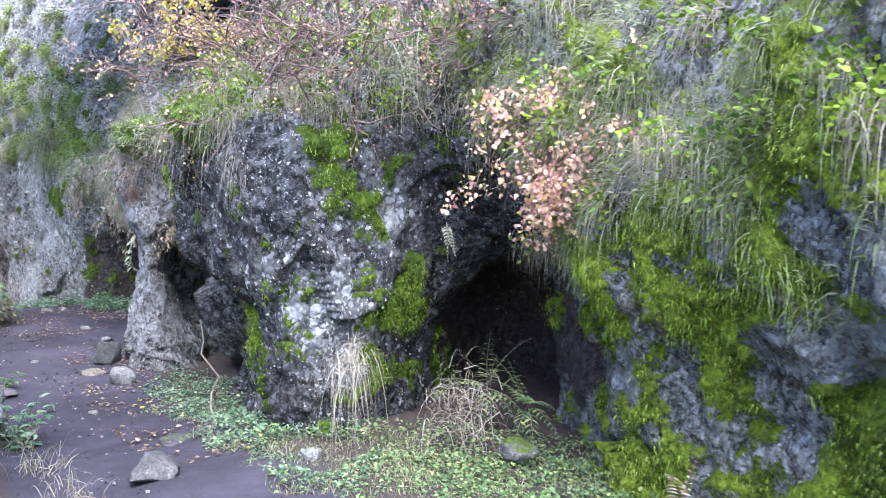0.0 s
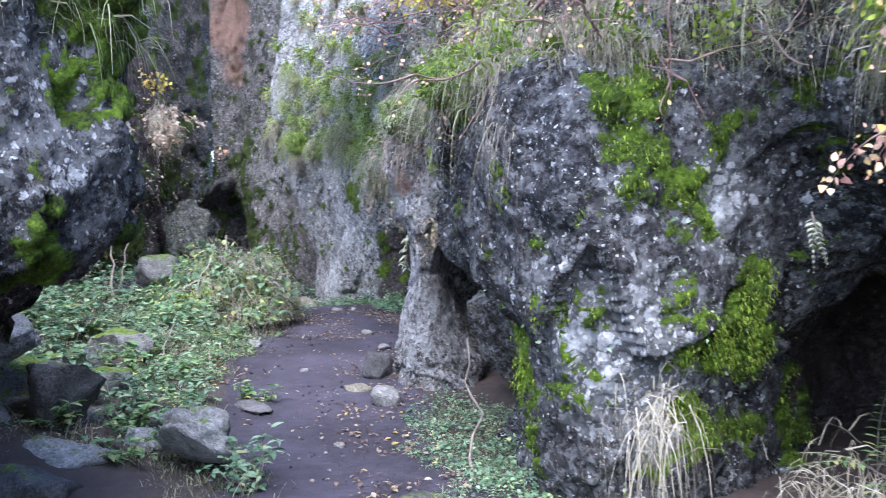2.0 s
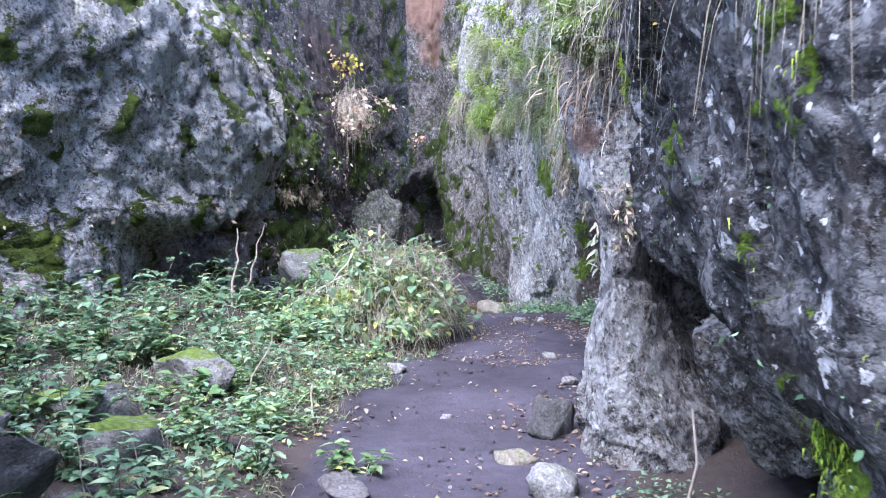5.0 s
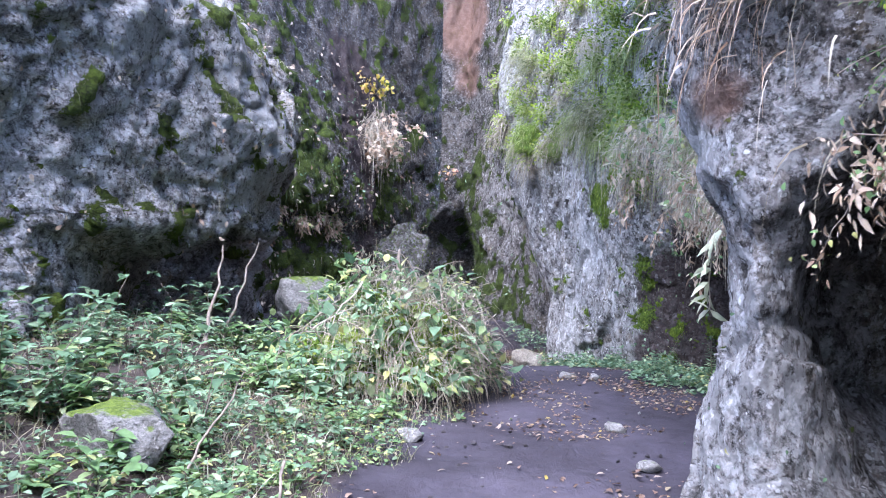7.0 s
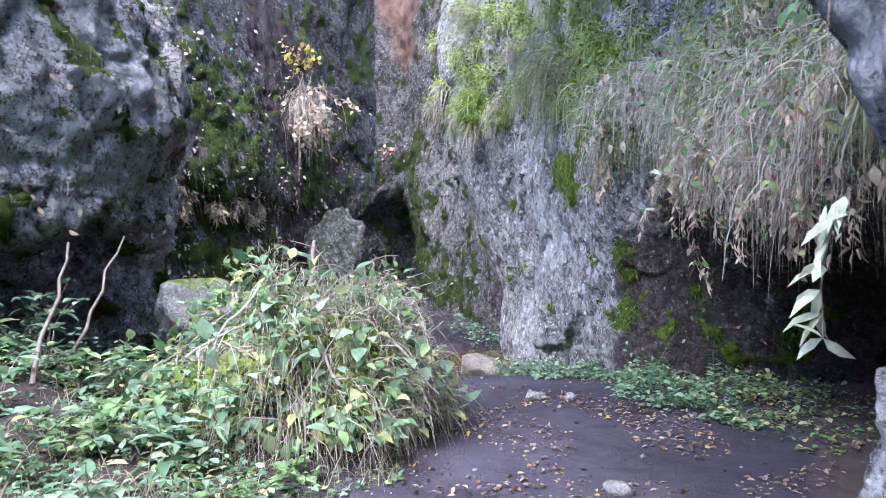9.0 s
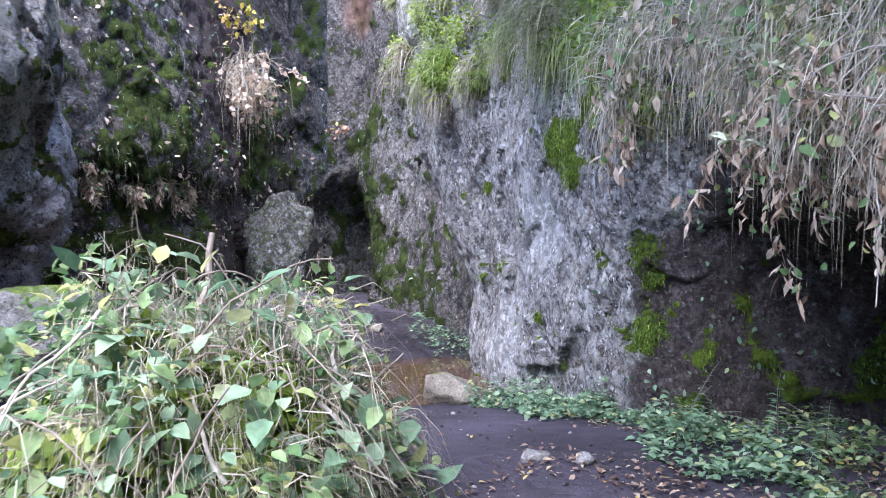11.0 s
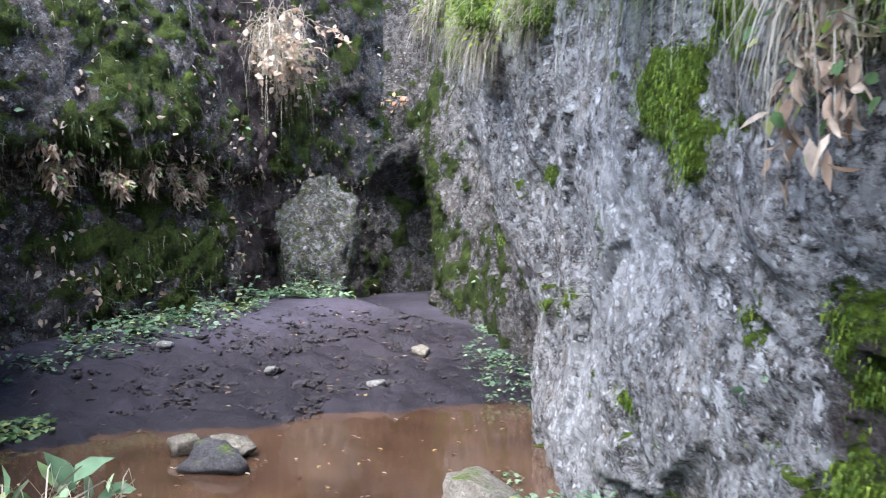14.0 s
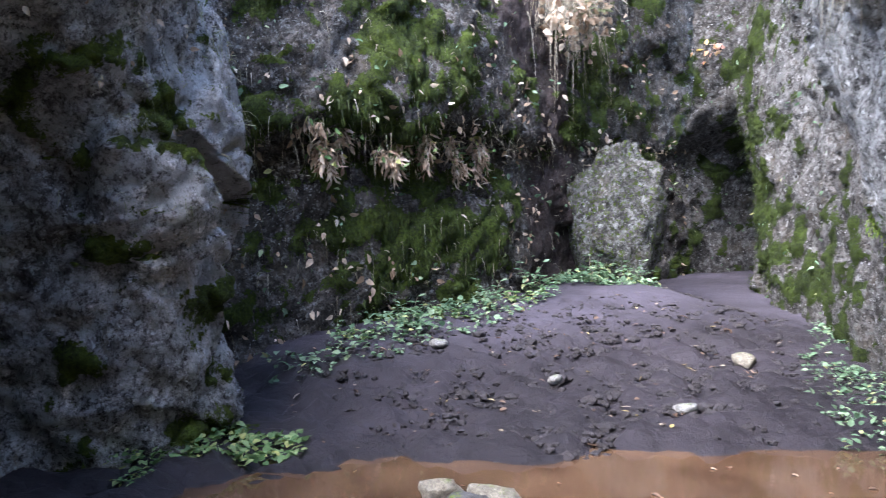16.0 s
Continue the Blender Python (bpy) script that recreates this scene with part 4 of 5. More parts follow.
# ---- grass and growth on the rock faces ----
def face_grass(label, names, n, keep, length, material, droop, width=0.007, out=0.5, category="grass", lift=0.35, grown=0.0):
    P, N = on_face(names, n, keep, grown)
    if not grown:
        ok = clumpy(P, 1.3, -0.32, 5.0) & clumpy(P, 4.5, -0.3, 9.0)
        P, N = P[ok], N[ok]
    n = len(P)
    lean = np.array([[noise.noise(Vector(p) * 2.2), noise.noise(Vector(p) * 2.2 + Vector((9, 0, 0))), 0.0] for p in P]) * 1.1
    D = N * out + np.array([0, 0, lift]) + lean + rng.normal(size=(n, 3)) * 0.28
    v, f = blades(P - N * 0.02, D, length * rng.uniform(0.35, 1.2, n), width * rng.uniform(0.5, 1.4, n), droop * rng.uniform(0.6, 1.4, n))
    return tagged(mesh_object("hillside_grass", v, f, material), label, category, kind="stuff")


face_grass("pale green grass hanging over the rocky bank", ["wall_1"], 34000, lambda V, N: (V[:, 2] > 1.6 + 0.35 * np.sin(V[:, 1] * 3)) & (V[:, 2] < 4.4) & (V[:, 1] > 2.0), 0.17, LUSH, 1.0, 0.006)
face_grass("dry straw grass on the rocky bank", ["wall_1", "wall_2"], 46000, lambda V, N: (V[:, 2] > np.where(V[:, 1] > 5.9, 2.62, 1.75)) & (V[:, 2] < 4.6) & (V[:, 1] > 2.0), 0.27, STRAW, 1.1, 0.0045)
face_grass("green grass over the boulder's edge", ["wall_2"], 22000, lambda V, N: (V[:, 2] > 2.65) & (V[:, 2] < 5.0) & (V[:, 1] > 5.0), 0.22, GRASS, 1.0, 0.006)
face_grass("pale dry grass over the pillar and the slope behind", ["wall_3"], 9000, lambda V, N: (V[:, 2] > 2.75) & (V[:, 2] < 6.5), 0.40, STRAW, 1.0, 0.006)
face_grass("green grass over the pillar and the slope behind", ["wall_3"], 7000, lambda V, N: (V[:, 2] > 2.7) & (V[:, 2] < 6.5), 0.32, GRASS, 1.0, 0.007)
face_grass("thin growth hanging on the mossy rock", ["wall_6"], 3000, lambda V, N: (V[:, 2] > 0.8) & (V[:, 2] < 7), 0.2, STRAW, 1.6, 0.010, 0.4)
face_grass("dark green fringe on the mossy rock", ["wall_6", "wall_5"], 16000, lambda V, N: (V[:, 2] > 0.6) & (V[:, 2] < 8) & (V[:, 0] < -14), 0.07, MOSS_DARK, 1.5, 0.018, 0.8, "moss", -0.2, 0.6)
face_grass("grass fringe on the grey overhang", ["wall_7"], 5000, lambda V, N: (V[:, 2] > 2.1) & (V[:, 2] < 8) & (N[:, 2] > 0.0), 0.2, GRASS, 1.4, 0.009, 0.5)
face_grass("dark grass on the shaded overhang", ["wall_8"], 5000, lambda V, N: (V[:, 2] > 2.6) & (V[:, 1] > 1), 0.28, GRASS, 1.2, 0.007)
face_grass("short bright moss fronds on the near rock", ["wall_1"], 30000, lambda V, N: (V[:, 2] < 2.6) & (V[:, 1] > 2.2), 0.024, MOSS_BRIGHT, 1.5, 0.008, 0.9, "moss", -0.2, 0.7)
face_grass("short green moss fronds on the dark boulder", ["wall_2"], 14000, lambda V, N: (V[:, 2] < 2.7) & (V[:, 0] < 0.4), 0.02, MOSS_BRIGHT, 1.5, 0.007, 0.9, "moss", -0.2, 0.72)
face_grass("short moss fronds on the pale rock", ["wall_4"], 16000, lambda V, N: (V[:, 2] > 0.8) & (V[:, 2] < 4.5), 0.02, MOSSY, 1.6, 0.010, 0.8, "moss", -0.3, 0.7)


def tussocks(label, names, count, keep, length, materials, apart=0.24, blade=0.008):
    """Drooping tussocks of grass rooted on a rock face, each on a dark mat of its own roots."""
    P, N = on_face(names, count * 12, keep)
    used = []
    for p, q in zip(P, N):
        if len(used) == count:
            break
        if any(np.linalg.norm(p - u) < apart for u in used):
            continue
        used.append(p)
        L = length * rng.uniform(0.6, 1.3)
        m = int(rng.integers(130, 260))
        ob = thing("grass_tussock", label, "grass", p, "tussocks on the rocks")
        R = p + rng.normal(size=(m, 3)) * 0.075 * np.array([1, 1, 0.6])
        D = q * 0.9 + np.array([0, 0, 0.25]) + rng.normal(size=(m, 3)) * 0.42
        tagged(part("turf", *blades(R, D, L * rng.uniform(0.4, 1.2, m), blade * rng.uniform(0.6, 1.4, m), 1.5 * rng.uniform(0.6, 1.3, m), 5), materials[len(used) % len(materials)], ob), kind="stuff")
        k = 160
        R = p + q * 0.02 + rng.normal(size=(k, 3)) * 0.085
        tagged(part("moss", *leaves(R, q + rng.normal(size=(k, 3)) * 0.6, rng.normal(size=(k, 3)), 0.05, 0.03), MOSS_BRIGHT if len(used) % 2 else MOSSY, ob), kind="stuff")


HIGH = lambda V, N: (V[:, 2] > 2.4 + 0.2 * smooth(-5.2, -6.3, V[:, 0]) + 0.6 * smooth(-6.5, -7.0, V[:, 0]) + 0.35 * smooth(-7.4, -8.4, V[:, 0])) & (V[:, 2] < 5.0)
tussocks("drooping tussock of pale green grass on the high rock", ["wall_4"], 120, lambda V, N: HIGH(V, N) & (V[:, 0] > -7.9), 0.36, (LUSH, PALE_STRAW, LUSH), 0.2, 0.012)
tussocks("mossy tussock of grass on the pale rock", ["wall_4"], 75, lambda V, N: (V[:, 2] > 3.4) & (V[:, 2] < 8.0) & (V[:, 0] <= -7.6), 0.27, (LUSH, GRASS, STRAW), 0.34, 0.011)
tussocks("dry tussock of grass on the bank above the path", ["wall_1", "wall_2"], 70, lambda V, N: (V[:, 2] > 2.7) & (V[:, 2] < 4.6) & (V[:, 1] > 3.0) & (V[:, 0] < 2.6), 0.3, (STRAW, GRASS), 0.25, 0.006)
tussocks("tussock of pale grass on the mossy rock", ["wall_1"], 22, lambda V, N: (V[:, 2] > 1.6) & (V[:, 2] < 2.8) & (V[:, 1] > 3.0), 0.24, (GRASS, STRAW), 0.25, 0.006)


def dotted_leaves(label, names, n, keep, size, material):
    """Single small leaves and seedlings that cling to a rock face."""
    P, N = on_face(names, n, keep)
    ok = clumpy(P, 1.6, -0.05, 6.0)
    P, N = P[ok], N[ok]
    L = size * rng.uniform(0.4, 1.3, len(P))
    return tagged(mesh_object("rock_leaves", *leaves(P + N * 0.03, rng.normal(size=P.shape) * 0.6 + np.array([0, 0, -0.5]) + N * 0.3, N + rng.normal(size=P.shape) * 0.5, L, L * 0.6), material), label, "small plants", kind="stuff")


dotted_leaves("withered leaves caught on the mossy rock", ["wall_6"], 1300, lambda V, N: (V[:, 2] > 0.5) & (V[:, 2] < 7), 0.10, DEAD)
dotted_leaves("small green leaves on the mossy rock", ["wall_6", "wall_5"], 900, lambda V, N: (V[:, 2] > 0.5) & (V[:, 2] < 6) & (V[:, 0] < -13), 0.08, NETTLE)
dotted_leaves("small green leaves in the undercut", ["wall_4"], 500, lambda V, N: (V[:, 2] > 0.4) & (V[:, 2] < 2.2) & (V[:, 0] > -6.9), 0.05, NETTLE)
dotted_leaves("withered leaves on the grey overhang", ["wall_7"], 500, lambda V, N: (V[:, 2] > 1.8) & (V[:, 2] < 5), 0.06, DEAD)
dotted_leaves("small leaves on the dark boulder", ["wall_2", "wall_3"], 350, lambda V, N: (V[:, 2] > 0.3) & (V[:, 2] < 2.6) & (V[:, 1] < 10.5), 0.03, NETTLE)

TUFTS = [("pale dry grass tuft on the boulder", (-1.42, 6.85, 2.45), (-0.3, -0.9, 0.2), 260, 0.42, STRAW, 1.5), ("long green grass tuft on the ledge", (-0.2, 6.55, 3.05), (-0.1, -0.8, 0.7), 200, 0.55, GRASS, 1.2),
         ("long dry grass tuft at the boulder's foot", (0.25, 6.2, 0.35), (-0.1, -0.5, 0.6), 220, 0.5, STRAW, 1.0), ("dry tuft in front of the boulder", (-0.6, 6.15, 0.75), (0, -0.5, 0.1), 120, 0.45, STRAW, 1.6),
         ("round tuft on the high pale rock", (-9.77, 17.8, 3.85), (-0.5, -0.6, 0.3), 420, 0.42, LUSH, 1.4), ("pale tuft on the high rock ledge", (-9.1, 17.6, 3.62), (-0.6, -0.7, 0.2), 420, 0.4, STRAW, 1.5),
         ("mossy green tuft on the rock ledge", (-9.9, 18.0, 5.1), (-0.5, -0.6, 0.3), 400, 0.6, GRASS, 1.4), ("green tuft over the pale rock", (-7.5, 15.75, 3.6), (-0.6, -0.7, 0.1), 500, 0.6, GRASS, 1.5),
         ("pale grass beside the path", (-2.35, 5.3, -0.03), (0.1, -0.2, 1.0), 90, 0.42, STRAW, 0.9), ("straw tuft by the path edge", (-2.9, 5.9, -0.02), (0.1, -0.1, 1.0), 120, 0.4, STRAW, 0.8), ("green tuft by the slab", (-3.35, 6.55, 0.0), (0.1, -0.1, 1.0), 160, 0.3, GRASS, 0.9)]
for lab, at, way, n, ln, mat, dr in TUFTS:
    tuft(lab, at, way, n, ln, mat, dr, 0.09 if ln < 0.5 else 0.14, 0.007)

cushion("round green moss cushion on the rock edge", (-2.0, 7.2, 2.72), (0.26, 0.24, 0.20), 2600, MOSSY)
cushion("tall curtain of bright green moss", (-2.62, 8.62, 2.45), (0.15, 0.17, 0.30), 3400, MOSS_BRIGHT)
cushion("grey-green leafy cushion on the pillar's top", (-3.33, 9.42, 2.85), (0.30, 0.26, 0.22), 2600, PALE_GREEN)
cushion("moss pad hanging on the pale rock", (-9.72, 17.85, 3.72), (0.26, 0.24, 0.24), 2000, MOSSY)
cushion("moss pad under the pale tuft", (-9.05, 17.6, 3.5), (0.26, 0.22, 0.18), 1600, MOSSY)

shrub("pink_shrub", "low shrub with pink and orange autumn leaves", (0.95, 5.5, 2.3), [(-0.1, -0.3, -0.9), (0.15, -0.3, -1.0), (-0.05, -0.4, -0.1), (0.1, -0.3, 0.5)], 40, 0.78, TWIG_RED, PINK, 3200, 0.038, 0.004, 0.2, 0.16, 0.13)
shrub("bare_shrub", "tangle of bare reddish twigs above the boulder", (-0.75, 6.75, 3.1), [(-0.8, -0.5, 0.5), (0.7, -0.6, 0.5), (0.0, -0.8, 0.3), (-0.4, -0.4, 0.9)], 80, 1.1, TWIG_RED, PINK, 900, 0.028, 0.007, 0.28, 0.05, 0.4)
shrub("bare_shrub", "bare pinkish twigs on the bank", (0.4, 6.3, 3.35), [(-0.8, -0.5, 0.6), (0.7, -0.6, 0.5), (0.0, -0.8, 0.5)], 50, 0.9, TWIG_RED, PINK, 900, 0.028, 0.006, 0.28, 0.03, 0.35)
shrub("bare_shrub", "bare twigs with a few reddish leaves on the slope", (-1.9, 7.6, 3.3), [(-0.8, -0.5, 0.6), (0.6, -0.5, 0.6), (0.0, -0.8, 0.5)], 60, 0.9, TWIG_RED, PINK, 1400, 0.03, 0.006, 0.28, 0.03, 0.35)
shrub("yellow_shrub", "small shrub with yellow leaves on the slope", (-2.3, 8.0, 3.55), [(-0.5, -0.5, 0.7), (0.5, -0.5, 0.7), (0, -0.8, 0.4)], 20, 0.6, TWIG, YELLOW, 800, 0.045, 0.005, 0.25, 0.0, 0.2)
shrub("hanging_shrub", "dry plant with curled leaves hanging from the rock", (-16.75, 21.8, 5.6), [(0.4, -0.5, -0.9), (0.5, -0.2, -0.6), (0.2, -0.5, -1.0)], 34, 1.35, TWIG, DEAD, 520, 0.13, 0.008, 0.2, 0.15, 0.3)
tuft("pale straw drooping with the dry plant", (-16.6, 21.55, 5.2), (0.4, -0.5, 0.1), 320, 0.9, STRAW, 1.6, 0.22, 0.014)
herb("leafy_sprig", "small pale green leaves amid the dry plant", (-16.3, 21.7, 4.7), 0.5, 1.2, 6, PALE_GREEN, 0.12)
shrub("yellow_shrub", "thin sprig with yellow leaves on the rock", (-16.8, 21.85, 5.9), [(0.3, -0.3, 0.8)], 6, 0.9, TWIG, YELLOW, 90, 0.13, 0.006, 0.2, 0.0, 0.1)
shrub("dry_plant", "small rust-coloured dry plant on the rock", (-17.2, 25.2, 4.75), [(0.4, -0.6, -0.2), (0.2, -0.6, -0.8)], 10, 0.5, TWIG, PINK, 110, 0.13, 0.006, 0.2, 0.15, 0.1)


def hanging_vine(label, at, n, length, lead, leaf, group="vines under the overhang", thatch=26, spread=0.11):
    """Strands that hang from a lip of rock, with withered leaves."""
    ob = thing("hanging_vine", label, "vine", at, group)
    lines, P = [], []
    for k in range(n):
        ln = wander(np.array(at) + rng.normal(size=3) * np.array([spread, spread, 0.08]), np.array(lead, float) + rng.normal(size=3) * 0.2, length * rng.uniform(0.5, 1.1), 8, 0.26, 0.3)
        lines.append(ln)
        P += [ln[j] for j in (1, 2, 3, 4, 5, 6, 7) for _ in range(9)]
    for ln in lines:
        part("strand", *tubes([ln], 0.0035, 0.0015, 3), TWIG, ob)
    P = np.array(P) + rng.normal(size=(len(P), 3)) * np.array([0.022, 0.022, 0.04])
    L = leaf * rng.uniform(0.4, 1.6, len(P))
    tagged(part("withered_leaves", *leaves(P, rng.normal(size=P.shape) * 0.55 + np.array([0, 0, -1.0]), rng.normal(size=P.shape) + np.array([-0.5, -1, 0.2]), L, L * rng.uniform(0.14, 0.4, len(P))), DEAD, ob), kind="stuff")
    q = P[rng.integers(0, len(P), len(P) // 6)] + rng.normal(size=(len(P) // 6, 3)) * 0.06
    tagged(part("fresh_leaves", *leaves(q, rng.normal(size=q.shape) + np.array([0, 0, -0.3]), np.array([-0.4, -0.8, 0.6]) + rng.normal(size=q.shape) * 0.3, leaf * 0.8, leaf * 0.55), GREEN, ob), kind="stuff")
    m = n * thatch // 2
    v, f = blades(np.array(at) + rng.normal(size=(m, 3)) * np.array([0.2, 0.2, 0.12]), np.array(lead, float) + rng.normal(size=(m, 3)) * 0.4, length * rng.uniform(0.2, 0.65, m), 0.007, 1.5, 5)
    tagged(part("dry_grass", v, f, STRAW, ob), kind="stuff")
    return ob


for x, y, z, ln in ((-6.45, 14.8, 2.75, 0.5), (-5.55, 14.3, 2.7, 0.6), (-5.4, 14.2, 2.55, 0.6), (-5.2, 14.0, 2.6, 0.65), (-5.05, 13.85, 2.45, 0.6), (-4.9, 13.65, 2.6, 0.65), (-4.7, 13.45, 2.4, 0.7), (-4.45, 13.1, 2.6, 0.7), (-4.2, 12.8, 2.4, 0.7), (-5.5, 14.4, 3.1, 0.5), (-5.1, 14.0, 3.1, 0.5), (-4.7, 13.5, 3.1, 0.6), (-3.85, 12.3, 2.7, 0.7)):
    hanging_vine("withered vines and dry leaves hanging under the overhang", (x, y, z), 3 if x < -6 else 12, ln, (0.0, -0.05, -0.8) if x < -6 else (0.02, -0.3, -0.3), 0.058, spread=0.05 if x < -6 else 0.11)


def hanging_thatch(label, at, n, length, lead):
    """A thick drooping mat of straw with large withered and fresh leaves in it."""
    ob = thing("hanging_thatch", label, "vine", at, "thatch on the overhang")
    c, lead = np.array(at), np.array(lead, float)
    R = c + rng.normal(size=(n, 3)) * np.array([0.16, 0.16, 0.1])
    tagged(part("straw", *blades(R, lead + rng.normal(size=(n, 3)) * 0.75, length * 0.62 * rng.uniform(0.25, 1.25, n), 0.006 * rng.uniform(0.6, 1.6, n), rng.uniform(0.2, 1.9, n), 6), PALE_STRAW, ob), kind="stuff")
    m = n // 5
    drop = rng.uniform(0.0, 0.8, m)
    R = c + lead * (0.35 * length * drop)[:, None] + rng.normal(size=(m, 3)) * 0.13 - np.array([0, 0, 1.0]) * (drop * length * 0.7)[:, None]
    L = rng.uniform(0.03, 0.11, m)
    tagged(part("withered_leaves", *leaves(R, rng.normal(size=(m, 3)) * 0.45 + np.array([0, 0, -1.0]), lead + rng.normal(size=(m, 3)) * 0.6, L, L * rng.uniform(0.25, 0.6, m)), DEAD, ob), kind="stuff")
    k = n // 12
    R = c + lead * 0.2 + rng.normal(size=(k, 3)) * np.array([0.16, 0.16, 0.2])
    L = rng.uniform(0.05, 0.11, k)
    tagged(part("green_leaves", *leaves(R, rng.normal(size=(k, 3)) + np.array([0, 0, -0.3]), lead + np.array([0, 0, 0.6]) + rng.normal(size=(k, 3)) * 0.3, L, L * 0.6), GREEN, ob), kind="stuff")
    for _ in range(7):
        part("stem", *tubes([wander(c + rng.normal(size=3) * 0.1, lead + rng.normal(size=3) * 0.7, length * rng.uniform(0.7, 1.3), 8, 0.2, 0.12)], 0.005, 0.002, 4), DRY, ob)
    return ob


for x, y, z, ln in ((-6.35, 14.75, 2.95, 0.4), (-5.95, 14.55, 3.0, 0.45), (-5.6, 14.3, 2.95, 0.5), (-5.35, 14.1, 2.75, 0.55), (-5.1, 13.85, 2.85, 0.55), (-4.9, 13.6, 2.55, 0.65), (-4.65, 13.35, 2.75, 0.65), (-4.45, 13.05, 2.5, 0.75), (-4.2, 12.75, 2.65, 0.75), (-4.75, 13.4, 2.2, 0.6), (-4.4, 12.95, 2.15, 0.6), (-3.95, 12.4, 2.5, 0.8)):
    hanging_thatch("thick mat of straw and withered leaves hanging from the lip", (x, y, z), 520, ln, (-0.35, -0.6, -0.1))
for x, y, z, h in ((-5.5, 14.0, 2.5, 0.34), (-5.25, 13.8, 2.25, 0.36), (-5.05, 13.55, 2.25, 0.36), (-5.4, 13.95, 2.15, 0.28)):
    herb("bright_herb", "pale yellow-green leafy herb on the lip of the overhang", (x, y, z), h, 1.3, 6, PALE_LEAF, 0.085, "herbs among the vines")
for x, y, z, ln in ((-6.42, 14.75, 2.65, 0.62), (-5.85, 14.45, 2.6, 0.5), (-5.5, 14.15, 2.45, 0.75), (-5.25, 13.9, 2.2, 0.75), (-5.0, 13.7, 2.3, 0.6), (-4.7, 13.3, 2.2, 0.6)):
    hanging_vine("narrow rope of withered leaves hanging from the lip", (x, y, z), 2, ln, (0.0, -0.08, -0.95), 0.075, "vines under the overhang", 16, 0.035)
herb("low_herb", "yellow-green tufted herb on the undercut rock", (-6.1, 14.72, 2.35), 0.28, 1.2, 8, GREEN, 0.04)
hanging_vine("withered leaves below the moss curtain", (-2.5, 8.95, 1.9), 4, 0.3, (-0.3, -0.3, -0.2), 0.045, "vines by the pillar", 5)
for k in range(6):
    y = 17.0 + k * 0.5
    hanging_vine("dry roots and leaves hanging from a rock ledge", (-15.22 - 0.13 * k, y, 2.8), 3, 0.5, (0.5, 0.0, -0.1), 0.11, "roots on the ledge")


def pale_sprig(at):
    """A drooping sprig of long pale leaves."""
    ob = thing("pale_sprig", "sprig of long pale leaves drooping from the pillar", "plant", at)
    ln = wander(at, (-0.35, 0.1, -0.5), 0.42, 7, 0.08, 0.25)
    part("stem", *tubes([ln], 0.006, 0.003), TWIG, ob)
    P = np.repeat(ln, 3, 0)
    part("leaves", *leaves(P, rng.normal(size=P.shape) * 0.6 + np.array([-0.5, -0.2, -0.7]), np.array([-0.5, -0.9, 0.3]) + rng.normal(size=P.shape) * 0.3, 0.12, 0.04), PALE_LEAF, ob)


hanging_vine("reddish withered leaves in the corner by the pillar", (-2.62, 8.75, 1.85), 8, 0.35, (-0.4, -0.2, -0.3), 0.028, "vines by the pillar", 10)
fern("fern", "green fern hanging in the corner by the pillar", (-2.6, 8.8, 2.1), (-0.6, -0.2, 0.1), 6, 0.35, GREEN, 0.03)


pale_sprig((-3.85, 10.5, 1.72))

# ---- the large bush and the bank ----


